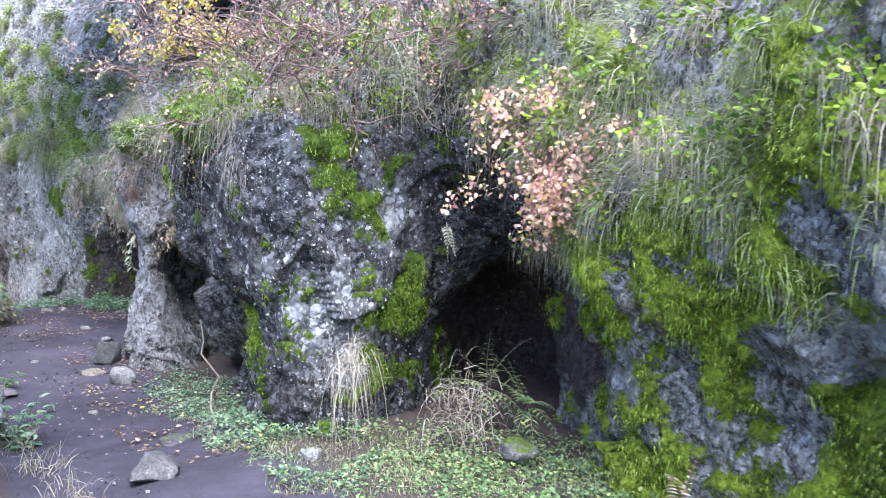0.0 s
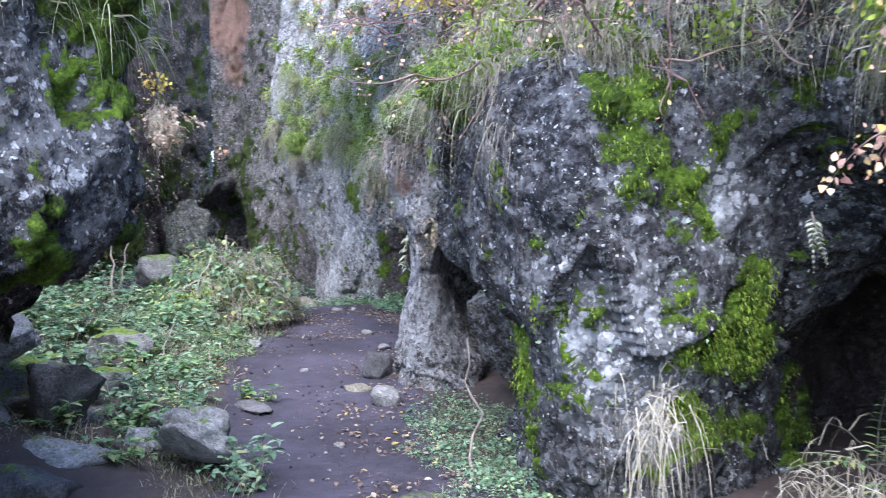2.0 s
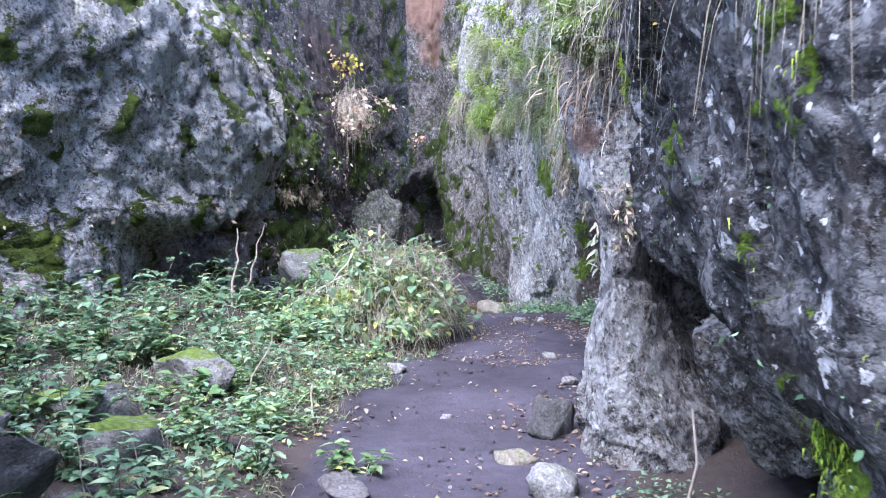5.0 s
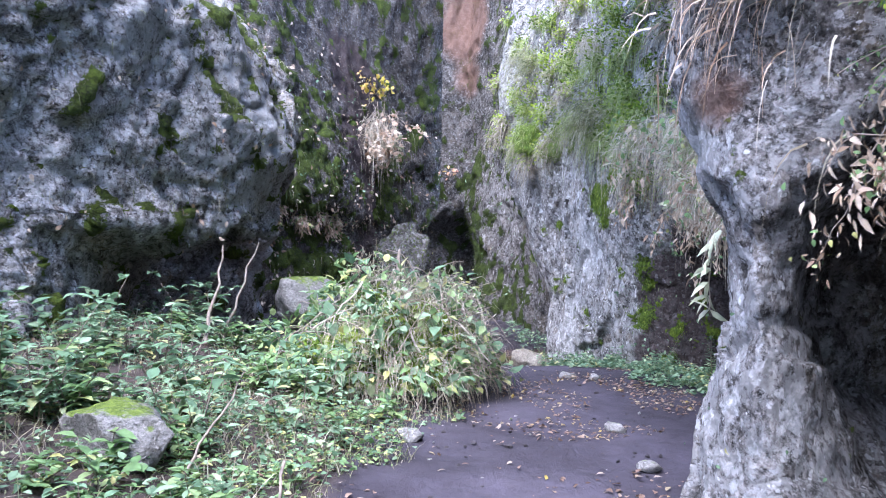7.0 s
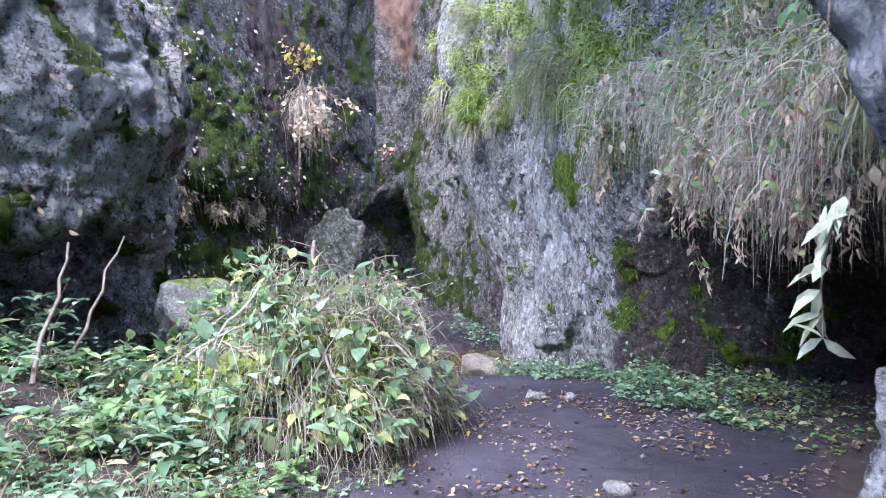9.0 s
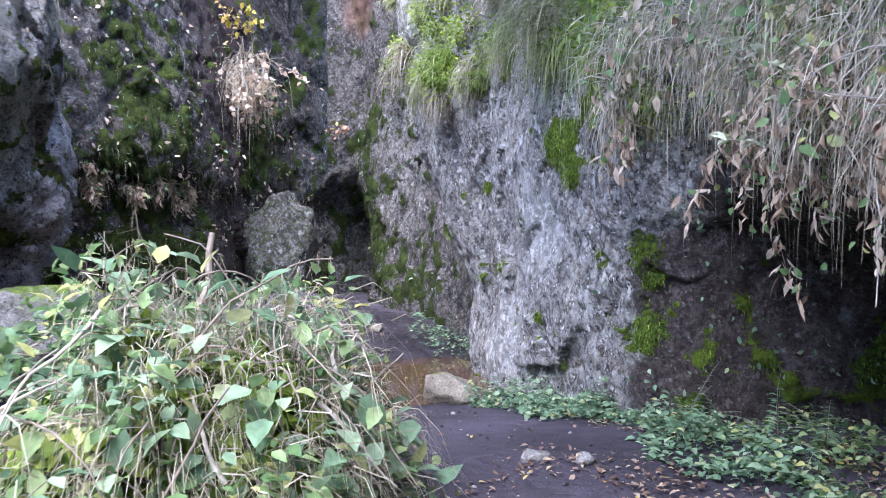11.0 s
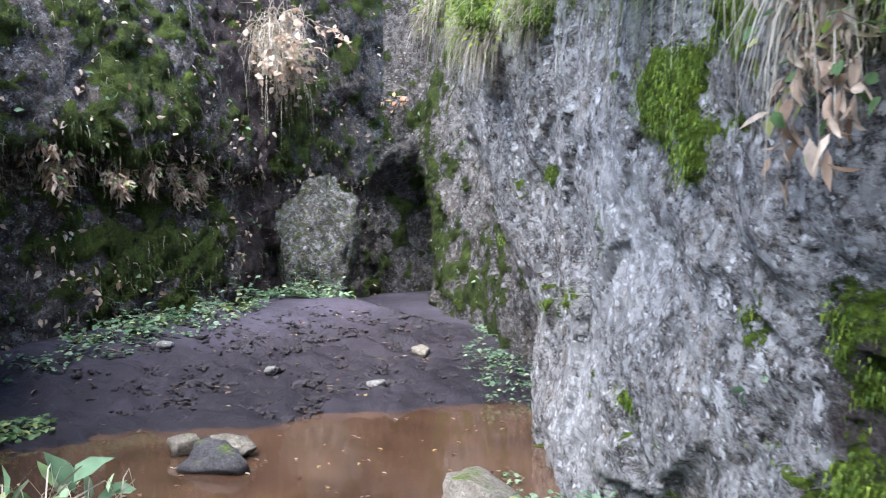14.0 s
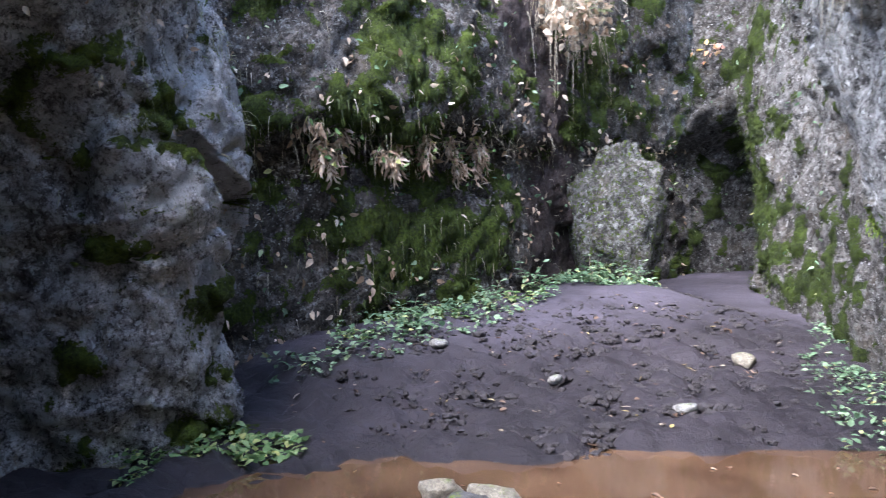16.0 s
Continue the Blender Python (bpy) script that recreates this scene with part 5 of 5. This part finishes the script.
def mound_bush(at, size):
    """A mound of brambles: dry stems arched over it, and many leaves on its outside."""
    ob = thing("bramble_bush", "mounded bramble bush with green leaves and dry stems", "bush", at)
    c = np.array(at)

    def skin(n, shell):
        d = unit(rng.normal(size=(n, 3)))
        d[:, 2] = np.abs(d[:, 2])
        lump = np.array([1 + 0.38 * noise.fractal(Vector(q) * 2.0 + Vector((3, 1, 2)), 1.0, 2.0, 3) for q in d])[:, None]
        return c + d * lump * np.array(size) * shell, d

    P, d = skin(90, 0.8)
    for p, q in zip(P, d):
        part("stem", *tubes([wander(p, q + np.array([0, 0, 0.3]) + rng.normal(size=3) * 0.8, rng.uniform(0.35, 0.8), 9, 0.22, 0.32)], 0.006, 0.0025, 4), TWIG, ob)
    P, d = skin(26, 0.95)
    for p, q in zip(P, d):
        along = np.cross(q, rng.normal(size=3))
        part("dry_stick", *tubes([wander(p, along, rng.uniform(0.4, 0.75), 8, 0.14, 0.08)], 0.010, 0.004, 5), DRY, ob)
    for name, n, size_leaf, material, seed in (("leaves", 3000, 0.085, GREEN, 3.0), ("pale_leaves", 1300, 0.12, NETTLE, 8.0)):
        P, d = skin(n, rng.uniform(0.78, 1.08, (n, 1)))
        low = P[:, 2] < at[2] + size[2] * 0.4
        keep = (clumpy(P, 2.8, -0.05, seed) & (rng.uniform(size=n) < 0.8)) | (low & (rng.uniform(size=n) < 0.7))
        P, d = P[keep], d[keep]
        L = size_leaf * rng.uniform(0.4, 1.3, len(P))
        tagged(part(name, *leaves(P, d * 0.7 + rng.normal(size=P.shape) * 0.7 + np.array([0, 0, -0.2]), d * 0.6 + np.array([0, 0, 1.0]) + rng.normal(size=P.shape) * 0.3, L, L * 0.72), material, ob), kind="stuff")
    P, d = skin(5200, rng.uniform(0.75, 1.05, (5200, 1)))
    side = d[:, 0] * 0.8 + d[:, 2] * 0.4 > 0.25
    P, d = P[side], d[side]
    D = d + np.array([0, 0, 0.2]) + rng.normal(size=P.shape) * 0.5
    part("dry_grass", *blades(P, D, rng.uniform(0.15, 0.5, len(P)), 0.006, rng.uniform(0.8, 1.7, len(P))), STRAW, ob)
    # an inner shell of leaves, darker green than the outer ones, fills the gaps
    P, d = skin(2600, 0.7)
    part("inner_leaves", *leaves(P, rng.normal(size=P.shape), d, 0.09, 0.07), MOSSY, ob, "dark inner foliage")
    return ob


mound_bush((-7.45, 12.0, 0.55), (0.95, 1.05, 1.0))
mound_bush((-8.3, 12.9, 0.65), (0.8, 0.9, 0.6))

herbs = [herb("leafy_herb", lab, (0, 0, 0), h, sp, ns, mt, lf) for lab, h, sp, ns, mt, lf in (
    ("green nettle-like herb on the bank", 0.42, 0.5, 7, NETTLE, 0.085), ("low spreading green herb on the bank", 0.26, 0.9, 8, GREEN, 0.075), ("tall leafy green herb on the bank", 0.6, 0.45, 6, NETTLE, 0.10), ("yellowing green herb on the bank", 0.3, 0.8, 7, GREEN, 0.09))]
for k in range(190):
    s, left = rng.uniform(7.6, 14.4), rng.uniform(0.15, 4.6) ** 1.0
    x = -3.7 + (s - 7.96) * -0.563 + left * -0.826
    y = 7.1 + (s - 7.96) * 0.826 + left * -0.563
    if (x + 7.45) ** 2 + (y - 12) ** 2 < 0.8 or x < -9.6:
        continue
    if trodden(x, y, 0.3) or y < 6.3 or (left < 1.6 and s < 9.0 and k % 3):
        continue
    src = herbs[int(rng.integers(0, 4))]
    sc = rng.uniform(0.7, 1.25)
    m = pose(x, y, float(ground_z(x, y)) - 0.02, 0, 0, rng.uniform(0, 360)) @ Matrix.Scale(sc, 4)
    tagged(copy_thing(src, m), group="herbs on the bank").scale = (sc, sc, sc)
for x, y, sc in ((-3.25, 6.45, 0.9), (-3.5, 6.75, 1.0), (-4.3, 7.15, 1.0), (-4.15, 6.9, 0.8), (-4.6, 6.85, 1.0), (-5.3, 7.2, 1.1), (-5.7, 7.0, 1.0), (-4.9, 7.4, 0.9), (-5.6, 8.0, 1.0), (-6.6, 8.0, 1.0), (-6.3, 7.2, 1.1)):
    tagged(copy_thing(herbs[int(rng.integers(0, 4))], pose(x, y, float(ground_z(x, y)) - 0.02, 0, 0, rng.uniform(0, 360))), group="herbs on the bank").scale = (sc, sc, sc)
for x, y, sc in ((-14.9, 17.3, 0.9), (-15.0, 17.9, 1.0), (-15.1, 18.5, 1.1), (-15.2, 19.1, 1.0), (-15.4, 19.7, 1.2), (-15.7, 20.1, 1.2), (-13.2, 15.0, 0.7), (-13.0, 14.7, 0.7), (-15.8, 21.3, 1.1), (-15.5, 21.7, 0.9), (-11.0, 16.5, 0.6), (-6.9, 15.3, 0.7), (-6.3, 14.9, 0.8), (-7.6, 15.9, 0.7), (-8.2, 16.4, 0.6)):
    tagged(copy_thing(herbs[int(rng.integers(0, 2))], pose(x, y, float(ground_z(x, y)) - 0.02, 0, 0, rng.uniform(0, 360))), group="herbs at the rock's foot").scale = (sc, sc, sc)
for h, (x, y) in zip(herbs, ((-5.0, 8.2), (-5.9, 9.3), (-6.5, 10.0), (-4.6, 8.6))):
    h.location = (x, y, float(ground_z(x, y)) - 0.02)
    tagged(h, group="herbs on the bank")

ground_cover("bank_leaves", "green leaves and herbs covering the bank", (-7.0, 9.9), (3.6, 2.0), 11000, 0.05, NETTLE, 124, 0.28, -0.3)
ground_cover("bank_leaves", "mixed green leaves by the path edge", (-5.6, 9.7), (3.0, 0.65), 5000, 0.042, GREEN, 124, 0.16, -0.2)
ground_cover("verge_leaves", "low green plants along the boulder's foot", (-1.75, 7.35), (1.9, 0.62), 8000, 0.034, NETTLE, 122, 0.16, -0.35)
ground_cover("verge_leaves", "low green plants in front of the cave", (0.1, 5.9), (1.5, 0.8), 5500, 0.034, GREEN, -8, 0.14, -0.3)
ground_cover("verge_leaves", "low green plants by the near rock", (1.0, 4.6), (0.7, 1.4), 5000, 0.034, GREEN, 15, 0.12, -0.3)
ground_cover("wall_foot_leaves", "round green leaves along the foot of the pale rock", (-7.1, 15.45), (2.3, 0.42), 5200, 0.055, NETTLE, 140, 0.26, -0.45)
ground_cover("wall_foot_leaves", "green leaves along the foot of the undercut rock", (-5.2, 14.6), (1.4, 0.5), 1500, 0.05, GREEN, 130, 0.22, -0.4)
ground_cover("wall_foot_leaves", "green leaves at the foot of the mossy rock", (-15.0, 18.3), (1.8, 0.42), 1300, 0.075, NETTLE, 105, 0.3, -0.2)
ground_cover("wall_foot_leaves", "pale leaves at the foot of the rock column", (-13.35, 15.2), (0.7, 0.35), 700, 0.08, GREEN, 60, 0.2, -0.5)
ground_cover("wall_foot_leaves", "small leaves at the foot of the tall rock", (-11.6, 20.6), (2.2, 0.32), 1100, 0.06, NETTLE, 130, 0.2, -0.4)
ground_cover("wall_foot_leaves", "leaves by the leaning slab", (-15.9, 21.5), (0.7, 0.4), 600, 0.09, NETTLE, 20, 0.3, -0.5)


def ground_grass(label, centre, radii, n, turn, length, material, cut=-0.1):
    r, a = rng.uniform(0, 1, n) ** 0.62 * 1.22, rng.uniform(0, 2 * math.pi, n)
    u, v = r * np.cos(a) * radii[0], r * np.sin(a) * radii[1]
    c, s = math.cos(radians(turn)), math.sin(radians(turn))
    x, y = centre[0] + u * c - v * s, centre[1] + u * s + v * c
    P = np.stack([x, y, ground_z(x, y) - 0.01], 1)
    P = P[clumpy(P, 2.0, cut, 3.0) & ~trodden(x, y)]
    n = len(P)
    return tagged(mesh_object("ground_grass", *blades(P, rng.normal(size=(n, 3)) * 0.4 + np.array([0, 0, 1.0]), length * rng.uniform(0.4, 1.2, n), 0.006, rng.uniform(0.4, 1.1, n)), material), label, "grass", kind="stuff")


ground_grass("grass along the boulder's foot", (-1.5, 7.1), (2.0, 0.7), 6500, 122, 0.16, GRASS, -0.3)
ground_grass("grass in front of the cave", (0.2, 5.7), (1.7, 0.9), 7000, 0, 0.18, GRASS, -0.3)
ground_grass("grass on the bank", (-6.8, 9.8), (3.6, 2.0), 9000, 124, 0.28, GRASS, -0.2)
ground_grass("dry grass on the bank", (-6.8, 9.8), (3.6, 2.0), 5000, 124, 0.35, STRAW, 0.0)
ground_grass("tufts by the left verge", (-3.6, 6.3), (1.0, 0.6), 1500, 124, 0.2, GRASS, 0.0)

fern("fern", "green fern growing in the cave mouth", (0.45, 6.9, 0.35), (-0.2, -0.6, 0.5), 9, 0.55, GREEN, 0.05)
fern("fern", "green fern on the cave floor", (0.75, 6.4, 0.3), (-0.3, -0.6, 0.5), 8, 0.5, GREEN, 0.05)
fern("fern", "withered brown fern beside the mossy rock", (1.45, 4.55, 0.1), (-0.3, -0.5, 0.5), 6, 0.45, DEAD, 0.045)
fern("fern", "pale fern hanging from the cave roof", (0.15, 6.75, 1.75), (-0.1, -0.3, -0.9), 3, 0.4, PALE_LEAF, 0.03)
for x, y in ((-5.9, 15.0), (-5.6, 14.9), (-6.2, 15.05), (-5.3, 14.7)):
    fern("fern", "small green fern by the undercut rock", (x, y, 0.5), (-0.3, -0.5, 0.8), 6, 0.5, NETTLE, 0.05)

# ---- stones ----
boulder("stone", "angular grey stone lying on the path", (-1.95, 5.75, -0.06), (0.22, 0.17, 0.12), STONE_MID, (8, 10, 30), 1.0, 0.16, 3, 0.6)
boulder("stone", "upright dark stone at the path's edge", (-4.02, 9.95, 0.1), (0.19, 0.17, 0.2), STONE_DARK, (5, 8, 20), 3.0, 0.18, 3, 0.6)
boulder("stone", "flat pale stone set in the path", (-3.95, 9.35, 0.08), (0.19, 0.12, 0.07), STONE_PALE, (4, 0, 40), 4.0, 0.14, 3, 0.6)
boulder("stone", "half-buried dark stone in the path", (-2.1, 6.6, -0.08), (0.2, 0.22, 0.1), STONE_DARK, (0, 0, 10), 5.0, 0.14, 3, 0.5)
boulder("stone", "long flat grey stone beside the path", (-4.6, 8.4, 0.08), (0.44, 0.16, 0.07), STONE_MID, (3, 0, 150), 6.0, 0.16, 3, 0.6)
boulder("slab", "slanting grey slab beside the path", (-3.85, 6.75, 0.05), (0.50, 0.32, 0.18), STONE, (14, 22, 140), 7.0, 0.12, 4, 0.75)
boulder("slab", "flat grey slab among the boulders", (-4.65, 6.2, 0.02), (0.46, 0.34, 0.2), STONE, (10, 6, 20), 8.0, 0.12, 4, 0.75)
boulder("block", "small grey block among the herbs", (-4.35, 6.75, 0.05), (0.24, 0.18, 0.16), STONE, (10, 6, 60), 9.0, 0.14, 3, 0.75)
boulder("block", "dark block of stone on the bank", (-4.95, 6.55, 0.25), (0.34, 0.3, 0.36), STONE_DARK, (6, 14, 20), 10.0, 0.12, 4, 0.75)
boulder("block", "pale grey block resting on others", (-5.35, 6.25, 0.72), (0.55, 0.36, 0.24), STONE, (6, -12, 25), 11.0, 0.13, 4, 0.75)
boulder("block", "mossy block of stone under the overhang", (-5.6, 6.6, 0.2), (0.6, 0.45, 0.36), STONE_MOSS, (0, 6, 15), 12.0, 0.14, 4, 0.7)
boulder("block", "dark mossy stone under the overhang", (-5.4, 5.9, 0.0), (0.6, 0.4, 0.45), STONE_MOSS, (0, 6, 45), 13.0, 0.14, 4, 0.7)
boulder("block", "mossy boulder on the bank", (-6.0, 7.6, 0.3), (0.5, 0.35, 0.30), STONE_MOSS, (0, 6, 45), 14.0, 0.14, 4, 0.6)
boulder("block", "mossy boulder beside the bush", (-9.1, 12.6, 0.85), (0.42, 0.34, 0.34), STONE_MOSS, (0, 6, 45), 15.0, 0.14, 4, 0.6)
boulder("block", "dark stone amid the bank's herbs", (-6.4, 8.8, 0.4), (0.4, 0.3, 0.24), STONE_MOSS, (4, 6, 15), 16.0, 0.14, 4, 0.6)
boulder("block", "dark broken stone among the boulders", (-4.95, 7.0, 0.1), (0.3, 0.24, 0.2), STONE_DARK, (8, 6, 75), 51.0, 0.14, 3, 0.7)
boulder("block", "low dark stone under the others", (-4.35, 5.75, -0.05), (0.4, 0.3, 0.2), STONE_DARK, (3, 6, 35), 52.0, 0.14, 3, 0.7)
boulder("block", "grey stone in the shade of the overhang", (-5.9, 6.1, 0.1), (0.5, 0.4, 0.5), STONE_MOSS, (3, 6, 15), 53.0, 0.14, 3, 0.7)
boulder("block", "mossy stone among the herbs", (-5.4, 7.5, 0.2), (0.42, 0.26, 0.26), STONE_MOSS, (3, 6, 125), 54.0, 0.14, 3, 0.6)
boulder("stone", "smooth pale stone at the puddle's edge", (-8.7, 16.3, 0.16), (0.46, 0.3, 0.2), STONE_PALE, (2, 4, 140), 17.0, 0.10, 4, 0.45)
boulder("stone", "dark pointed stone standing in the puddle", (-11.0, 16.15, 0.16), (0.34, 0.24, 0.15), STONE_DARK, (0, 6, 20), 18.0, 0.2, 3, 0.5)
boulder("stone", "pale stone in the puddle", (-11.15, 16.4, 0.22), (0.26, 0.14, 0.11), STONE_PALE, (4, 10, 30), 19.0, 0.16, 3, 0.5)
boulder("stone", "small pale stone in the puddle", (-11.5, 16.25, 0.2), (0.16, 0.12, 0.12), STONE_PALE, (4, 10, 80), 20.0, 0.16, 3, 0.5)
for k, (x, y, r) in enumerate(((-10.15, 14.75, 0.3), (-10.4, 14.45, 0.24), (-10.75, 14.25, 0.26), (-9.75, 15.0, 0.22))):
    boulder("stone", "stepping stone at the puddle's near edge", (x, y, 0.17), (r, r * 0.7, 0.12), STONE_PALE, (0, 5, 50 * k), 21.0 + k, 0.16, 3, 0.5, group="stepping stones")
boulder("stone", "round stone at the foot of the cave", (0.62, 6.0, -0.04), (0.2, 0.17, 0.12), STONE_MOSS, (0, 5, 50), 26.0, 0.14, 3, 0.4)
boulder("stone", "small stone before the boulder", (-0.9, 6.0, 0.0), (0.09, 0.08, 0.07), STONE, (0, 5, 50), 27.0, 0.14, 3, 0.4)
boulder("stone", "grey stone at the pillar's foot", (-3.45, 8.95, 0.05), (0.22, 0.2, 0.13), STONE, (0, 5, 70), 28.0, 0.14, 3, 0.6)
boulder("stone", "flat pale stone on the mud", (-14.7, 20.6, 0.45), (0.32, 0.14, 0.08), STONE_PALE, (0, 8, 70), 29.0, 0.14, 3, 0.6)
for k, (x, y, r, m) in enumerate(((-6.2, 10.9, 0.13, STONE), (-6.65, 13.8, 0.1, STONE), (-6.4, 13.9, 0.09, STONE), (-13.2, 18.5, 0.11, STONE), (-12.6, 20.4, 0.2, STONE_PALE), (-14.3, 17.9, 0.13, STONE), (-11.9, 18.8, 0.12, STONE), (-4.9, 9.9, 0.07, STONE), (-3.2, 7.6, 0.07, STONE), (-5.2, 12.0, 0.1, STONE), (-4.6, 11.3, 0.09, STONE), (-10.1, 17.6, 0.1, STONE))):
    boulder("pebble", "loose stone lying on the ground", (x, y, float(ground_z(x, y)) - 0.02), (r, r * 0.75, r * 0.5), m, (0, 5, 40 * k), 31.0 + k, 0.16, 2, 0.5, group="loose stones")


def scatter_crumbs(name, label, n, area, size, material, flat=0.7):
    """Small clods and gravel, many and alike."""
    bm = bmesh.new()
    bmesh.ops.create_icosphere(bm, subdivisions=1, radius=1.0)
    V0 = np.array([tuple(v.co) for v in bm.verts])
    F0 = np.array([[v.index for v in f.verts] for f in bm.faces])
    bm.free()
    x, y = area(n)
    P = np.stack([x, y, ground_z(x, y)], 1)
    r = size * rng.uniform(0.3, 1.0, n) ** 2
    V = P[:, None] + V0[None] * r[:, None, None] * rng.uniform(0.6, 1.3, (n, len(V0), 1)) * np.array([1, 1, flat])
    F = F0[None] + (np.arange(n) * len(V0))[:, None, None]
    return tagged(mesh_object(name, V.reshape(-1, 3), F.reshape(-1, 3), material, smooth=False), label, "gravel", kind="stuff")


def along_path(n, s0=4.0, s1=17.5, lo=-2.6, hi=0.3):
    s, l = rng.uniform(s0, s1, n), rng.uniform(lo, hi, n)
    w = np.interp(s, [5, 8, 10, 13, 16], [0.8, 0.75, 0.9, 1.3, 1.8])
    l = np.where(l < 0, l * w * 0.7, l)
    return -3.7 + (s - 7.96) * -0.563 - l * 0.826, 7.1 + (s - 7.96) * 0.826 - l * 0.563


WET_CLOD = stone_material("wet_mud", (0.022, 0.019, 0.021), (0.055, 0.048, 0.053))
WET_CLOD.node_tree.nodes["Principled BSDF"].inputs["Roughness"].default_value = 0.5
CLOD = stone_material("earth_clods", (0.028, 0.024, 0.027), (0.065, 0.057, 0.064))
scatter_crumbs("clods", "crumbs and clods of dark earth on the path", 1300, lambda n: along_path(n), 0.022, CLOD)
scatter_crumbs("gravel", "small grey gravel on the path", 260, lambda n: along_path(n), 0.022, STONE)
scatter_crumbs("mud_lumps", "rounded lumps of dark wet mud", 320, lambda n: (rng.uniform(-14.6, -11.2, n), rng.uniform(17.0, 22.0, n)), 0.085, WET_CLOD, 0.55)
scatter_crumbs("mud_clods", "lumps of wet mud beyond the puddle", 4200, lambda n: (rng.uniform(-15, -11.0, n), rng.uniform(16.5, 22.5, n)), 0.045, WET_CLOD)


def litter(label, n, area, size):
    x, y = area(n)
    P = np.stack([x, y, ground_z(x, y) + rng.uniform(0.005, 0.03, n)], 1)
    keep = clumpy(P, 1.6, -0.1, 7.0)
    P = P[keep]
    n = len(P)
    D = np.stack([rng.normal(size=n), rng.normal(size=n), rng.normal(size=n) * 0.2], 1)
    L = size * rng.uniform(0.4, 1.3, n)
    return tagged(mesh_object("fallen_leaves", *leaves(P, D, np.array([0, 0, 1.0]) + rng.normal(size=(n, 3)) * 0.25, L, L * 0.6), LITTER), label, "leaf litter", kind="stuff")


litter("brown and pale fallen leaves along the path's edge", 1800, lambda n: along_path(n, 6, 16.5, -2.9, -1.3), 0.05)
litter("fallen leaves on the path", 420, lambda n: along_path(n, 4, 17, -2, 0.2), 0.045)
litter("fallen leaves by the undercut", 3200, lambda n: (rng.uniform(-6.8, -4.3, n), rng.uniform(11.5, 15.2, n)), 0.042)
litter("fallen leaves on the bank", 1800, lambda n: along_path(n, 7.5, 14.5, 0.0, 3.0), 0.06)
litter("fallen leaves beyond the puddle", 500, lambda n: (rng.uniform(-15.2, -11.5, n), rng.uniform(16, 22, n)), 0.07)


def floating(n):
    """Bits of leaf on the water."""
    a, b = rng.uniform(-2.6, 2.6, n), rng.uniform(-1.3, 1.3, n)
    P = np.stack([-10.4 + 0.42 * a - 0.91 * b, 16.2 + 0.91 * a + 0.42 * b, np.full(n, 0.252)], 1)
    D = np.stack([rng.normal(size=n), rng.normal(size=n), np.zeros(n)], 1)
    L = 0.06 * rng.uniform(0.4, 1.3, n)
    return tagged(mesh_object("floating_leaves", *leaves(P, D, np.array([0, 0, 1.0]) + rng.normal(size=(n, 3)) * 0.05, L, L * 0.6), LITTER), "fallen leaves floating on the puddle", "leaf litter", kind="stuff")


floating(110)


def stick(label, a, b, r=0.01, wild=0.06):
    """A dry fallen stick or stalk from a to b."""
    a, b = np.array(a, float), np.array(b, float)
    t = np.linspace(0, 1, 8)[:, None]
    pts = a + (b - a) * t + rng.normal(size=(8, 3)) * wild * np.linalg.norm(b - a) * 0.3 * np.sin(t * math.pi)
    v, f = tubes([pts], r, r * 0.5, 5)
    ob = mesh_object("stick", v - a, f, TWIG)
    ob.location = a
    return tagged(ob, label, "stick")


stick("dry upright stalk against the boulder", (-1.85, 6.95, 0.02), (-2.35, 8.2, 0.85), 0.012, 0.15)
tuft("drooping straw by the pillar's top", (-3.2, 9.45, 2.85), (-0.4, -0.6, 0.2), 160, 0.28, STRAW, 1.5, 0.14, 0.006)
tuft("brown withered stems under the pillar's top", (-3.45, 9.55, 2.6), (-0.5, -0.6, -0.2), 260, 0.22, DEAD, 1.3, 0.13, 0.008)
tuft("drooping grass at the boulder's corner", (-2.2, 7.7, 2.75), (-0.6, -0.4, 0.1), 320, 0.45, STRAW, 1.6, 0.2, 0.006)
tuft("green grass over the boulder's corner", (-1.75, 6.95, 2.75), (-0.5, -0.7, 0.1), 260, 0.35, GRASS, 1.5, 0.18, 0.006)
stick("thin pale stick lying on the bank", (-5.7, 9.3, 0.5), (-5.3, 8.9, 0.15), 0.01)
stick("pale stick leaning in the herbs", (-6.0, 8.9, 0.45), (-6.3, 9.5, 0.9), 0.009)
stick("dry branch leaning under the overhang", (-8.2, 10.6, 0.9), (-8.8, 11.2, 1.75), 0.018)
stick("second dry branch under the overhang", (-8.5, 11.0, 0.9), (-8.9, 11.7, 1.8), 0.015)
stick("thin stick in the brambles", (-7.0, 11.3, 0.5), (-6.7, 11.6, 1.2), 0.008)
stick("broken stub on top of the brambles", (-7.75, 12.4, 1.2), (-7.85, 12.6, 1.75), 0.03)
stick("fallen twig on the mud", (-13.6, 19.4, 0.36), (-12.8, 20.2, 0.38), 0.012)
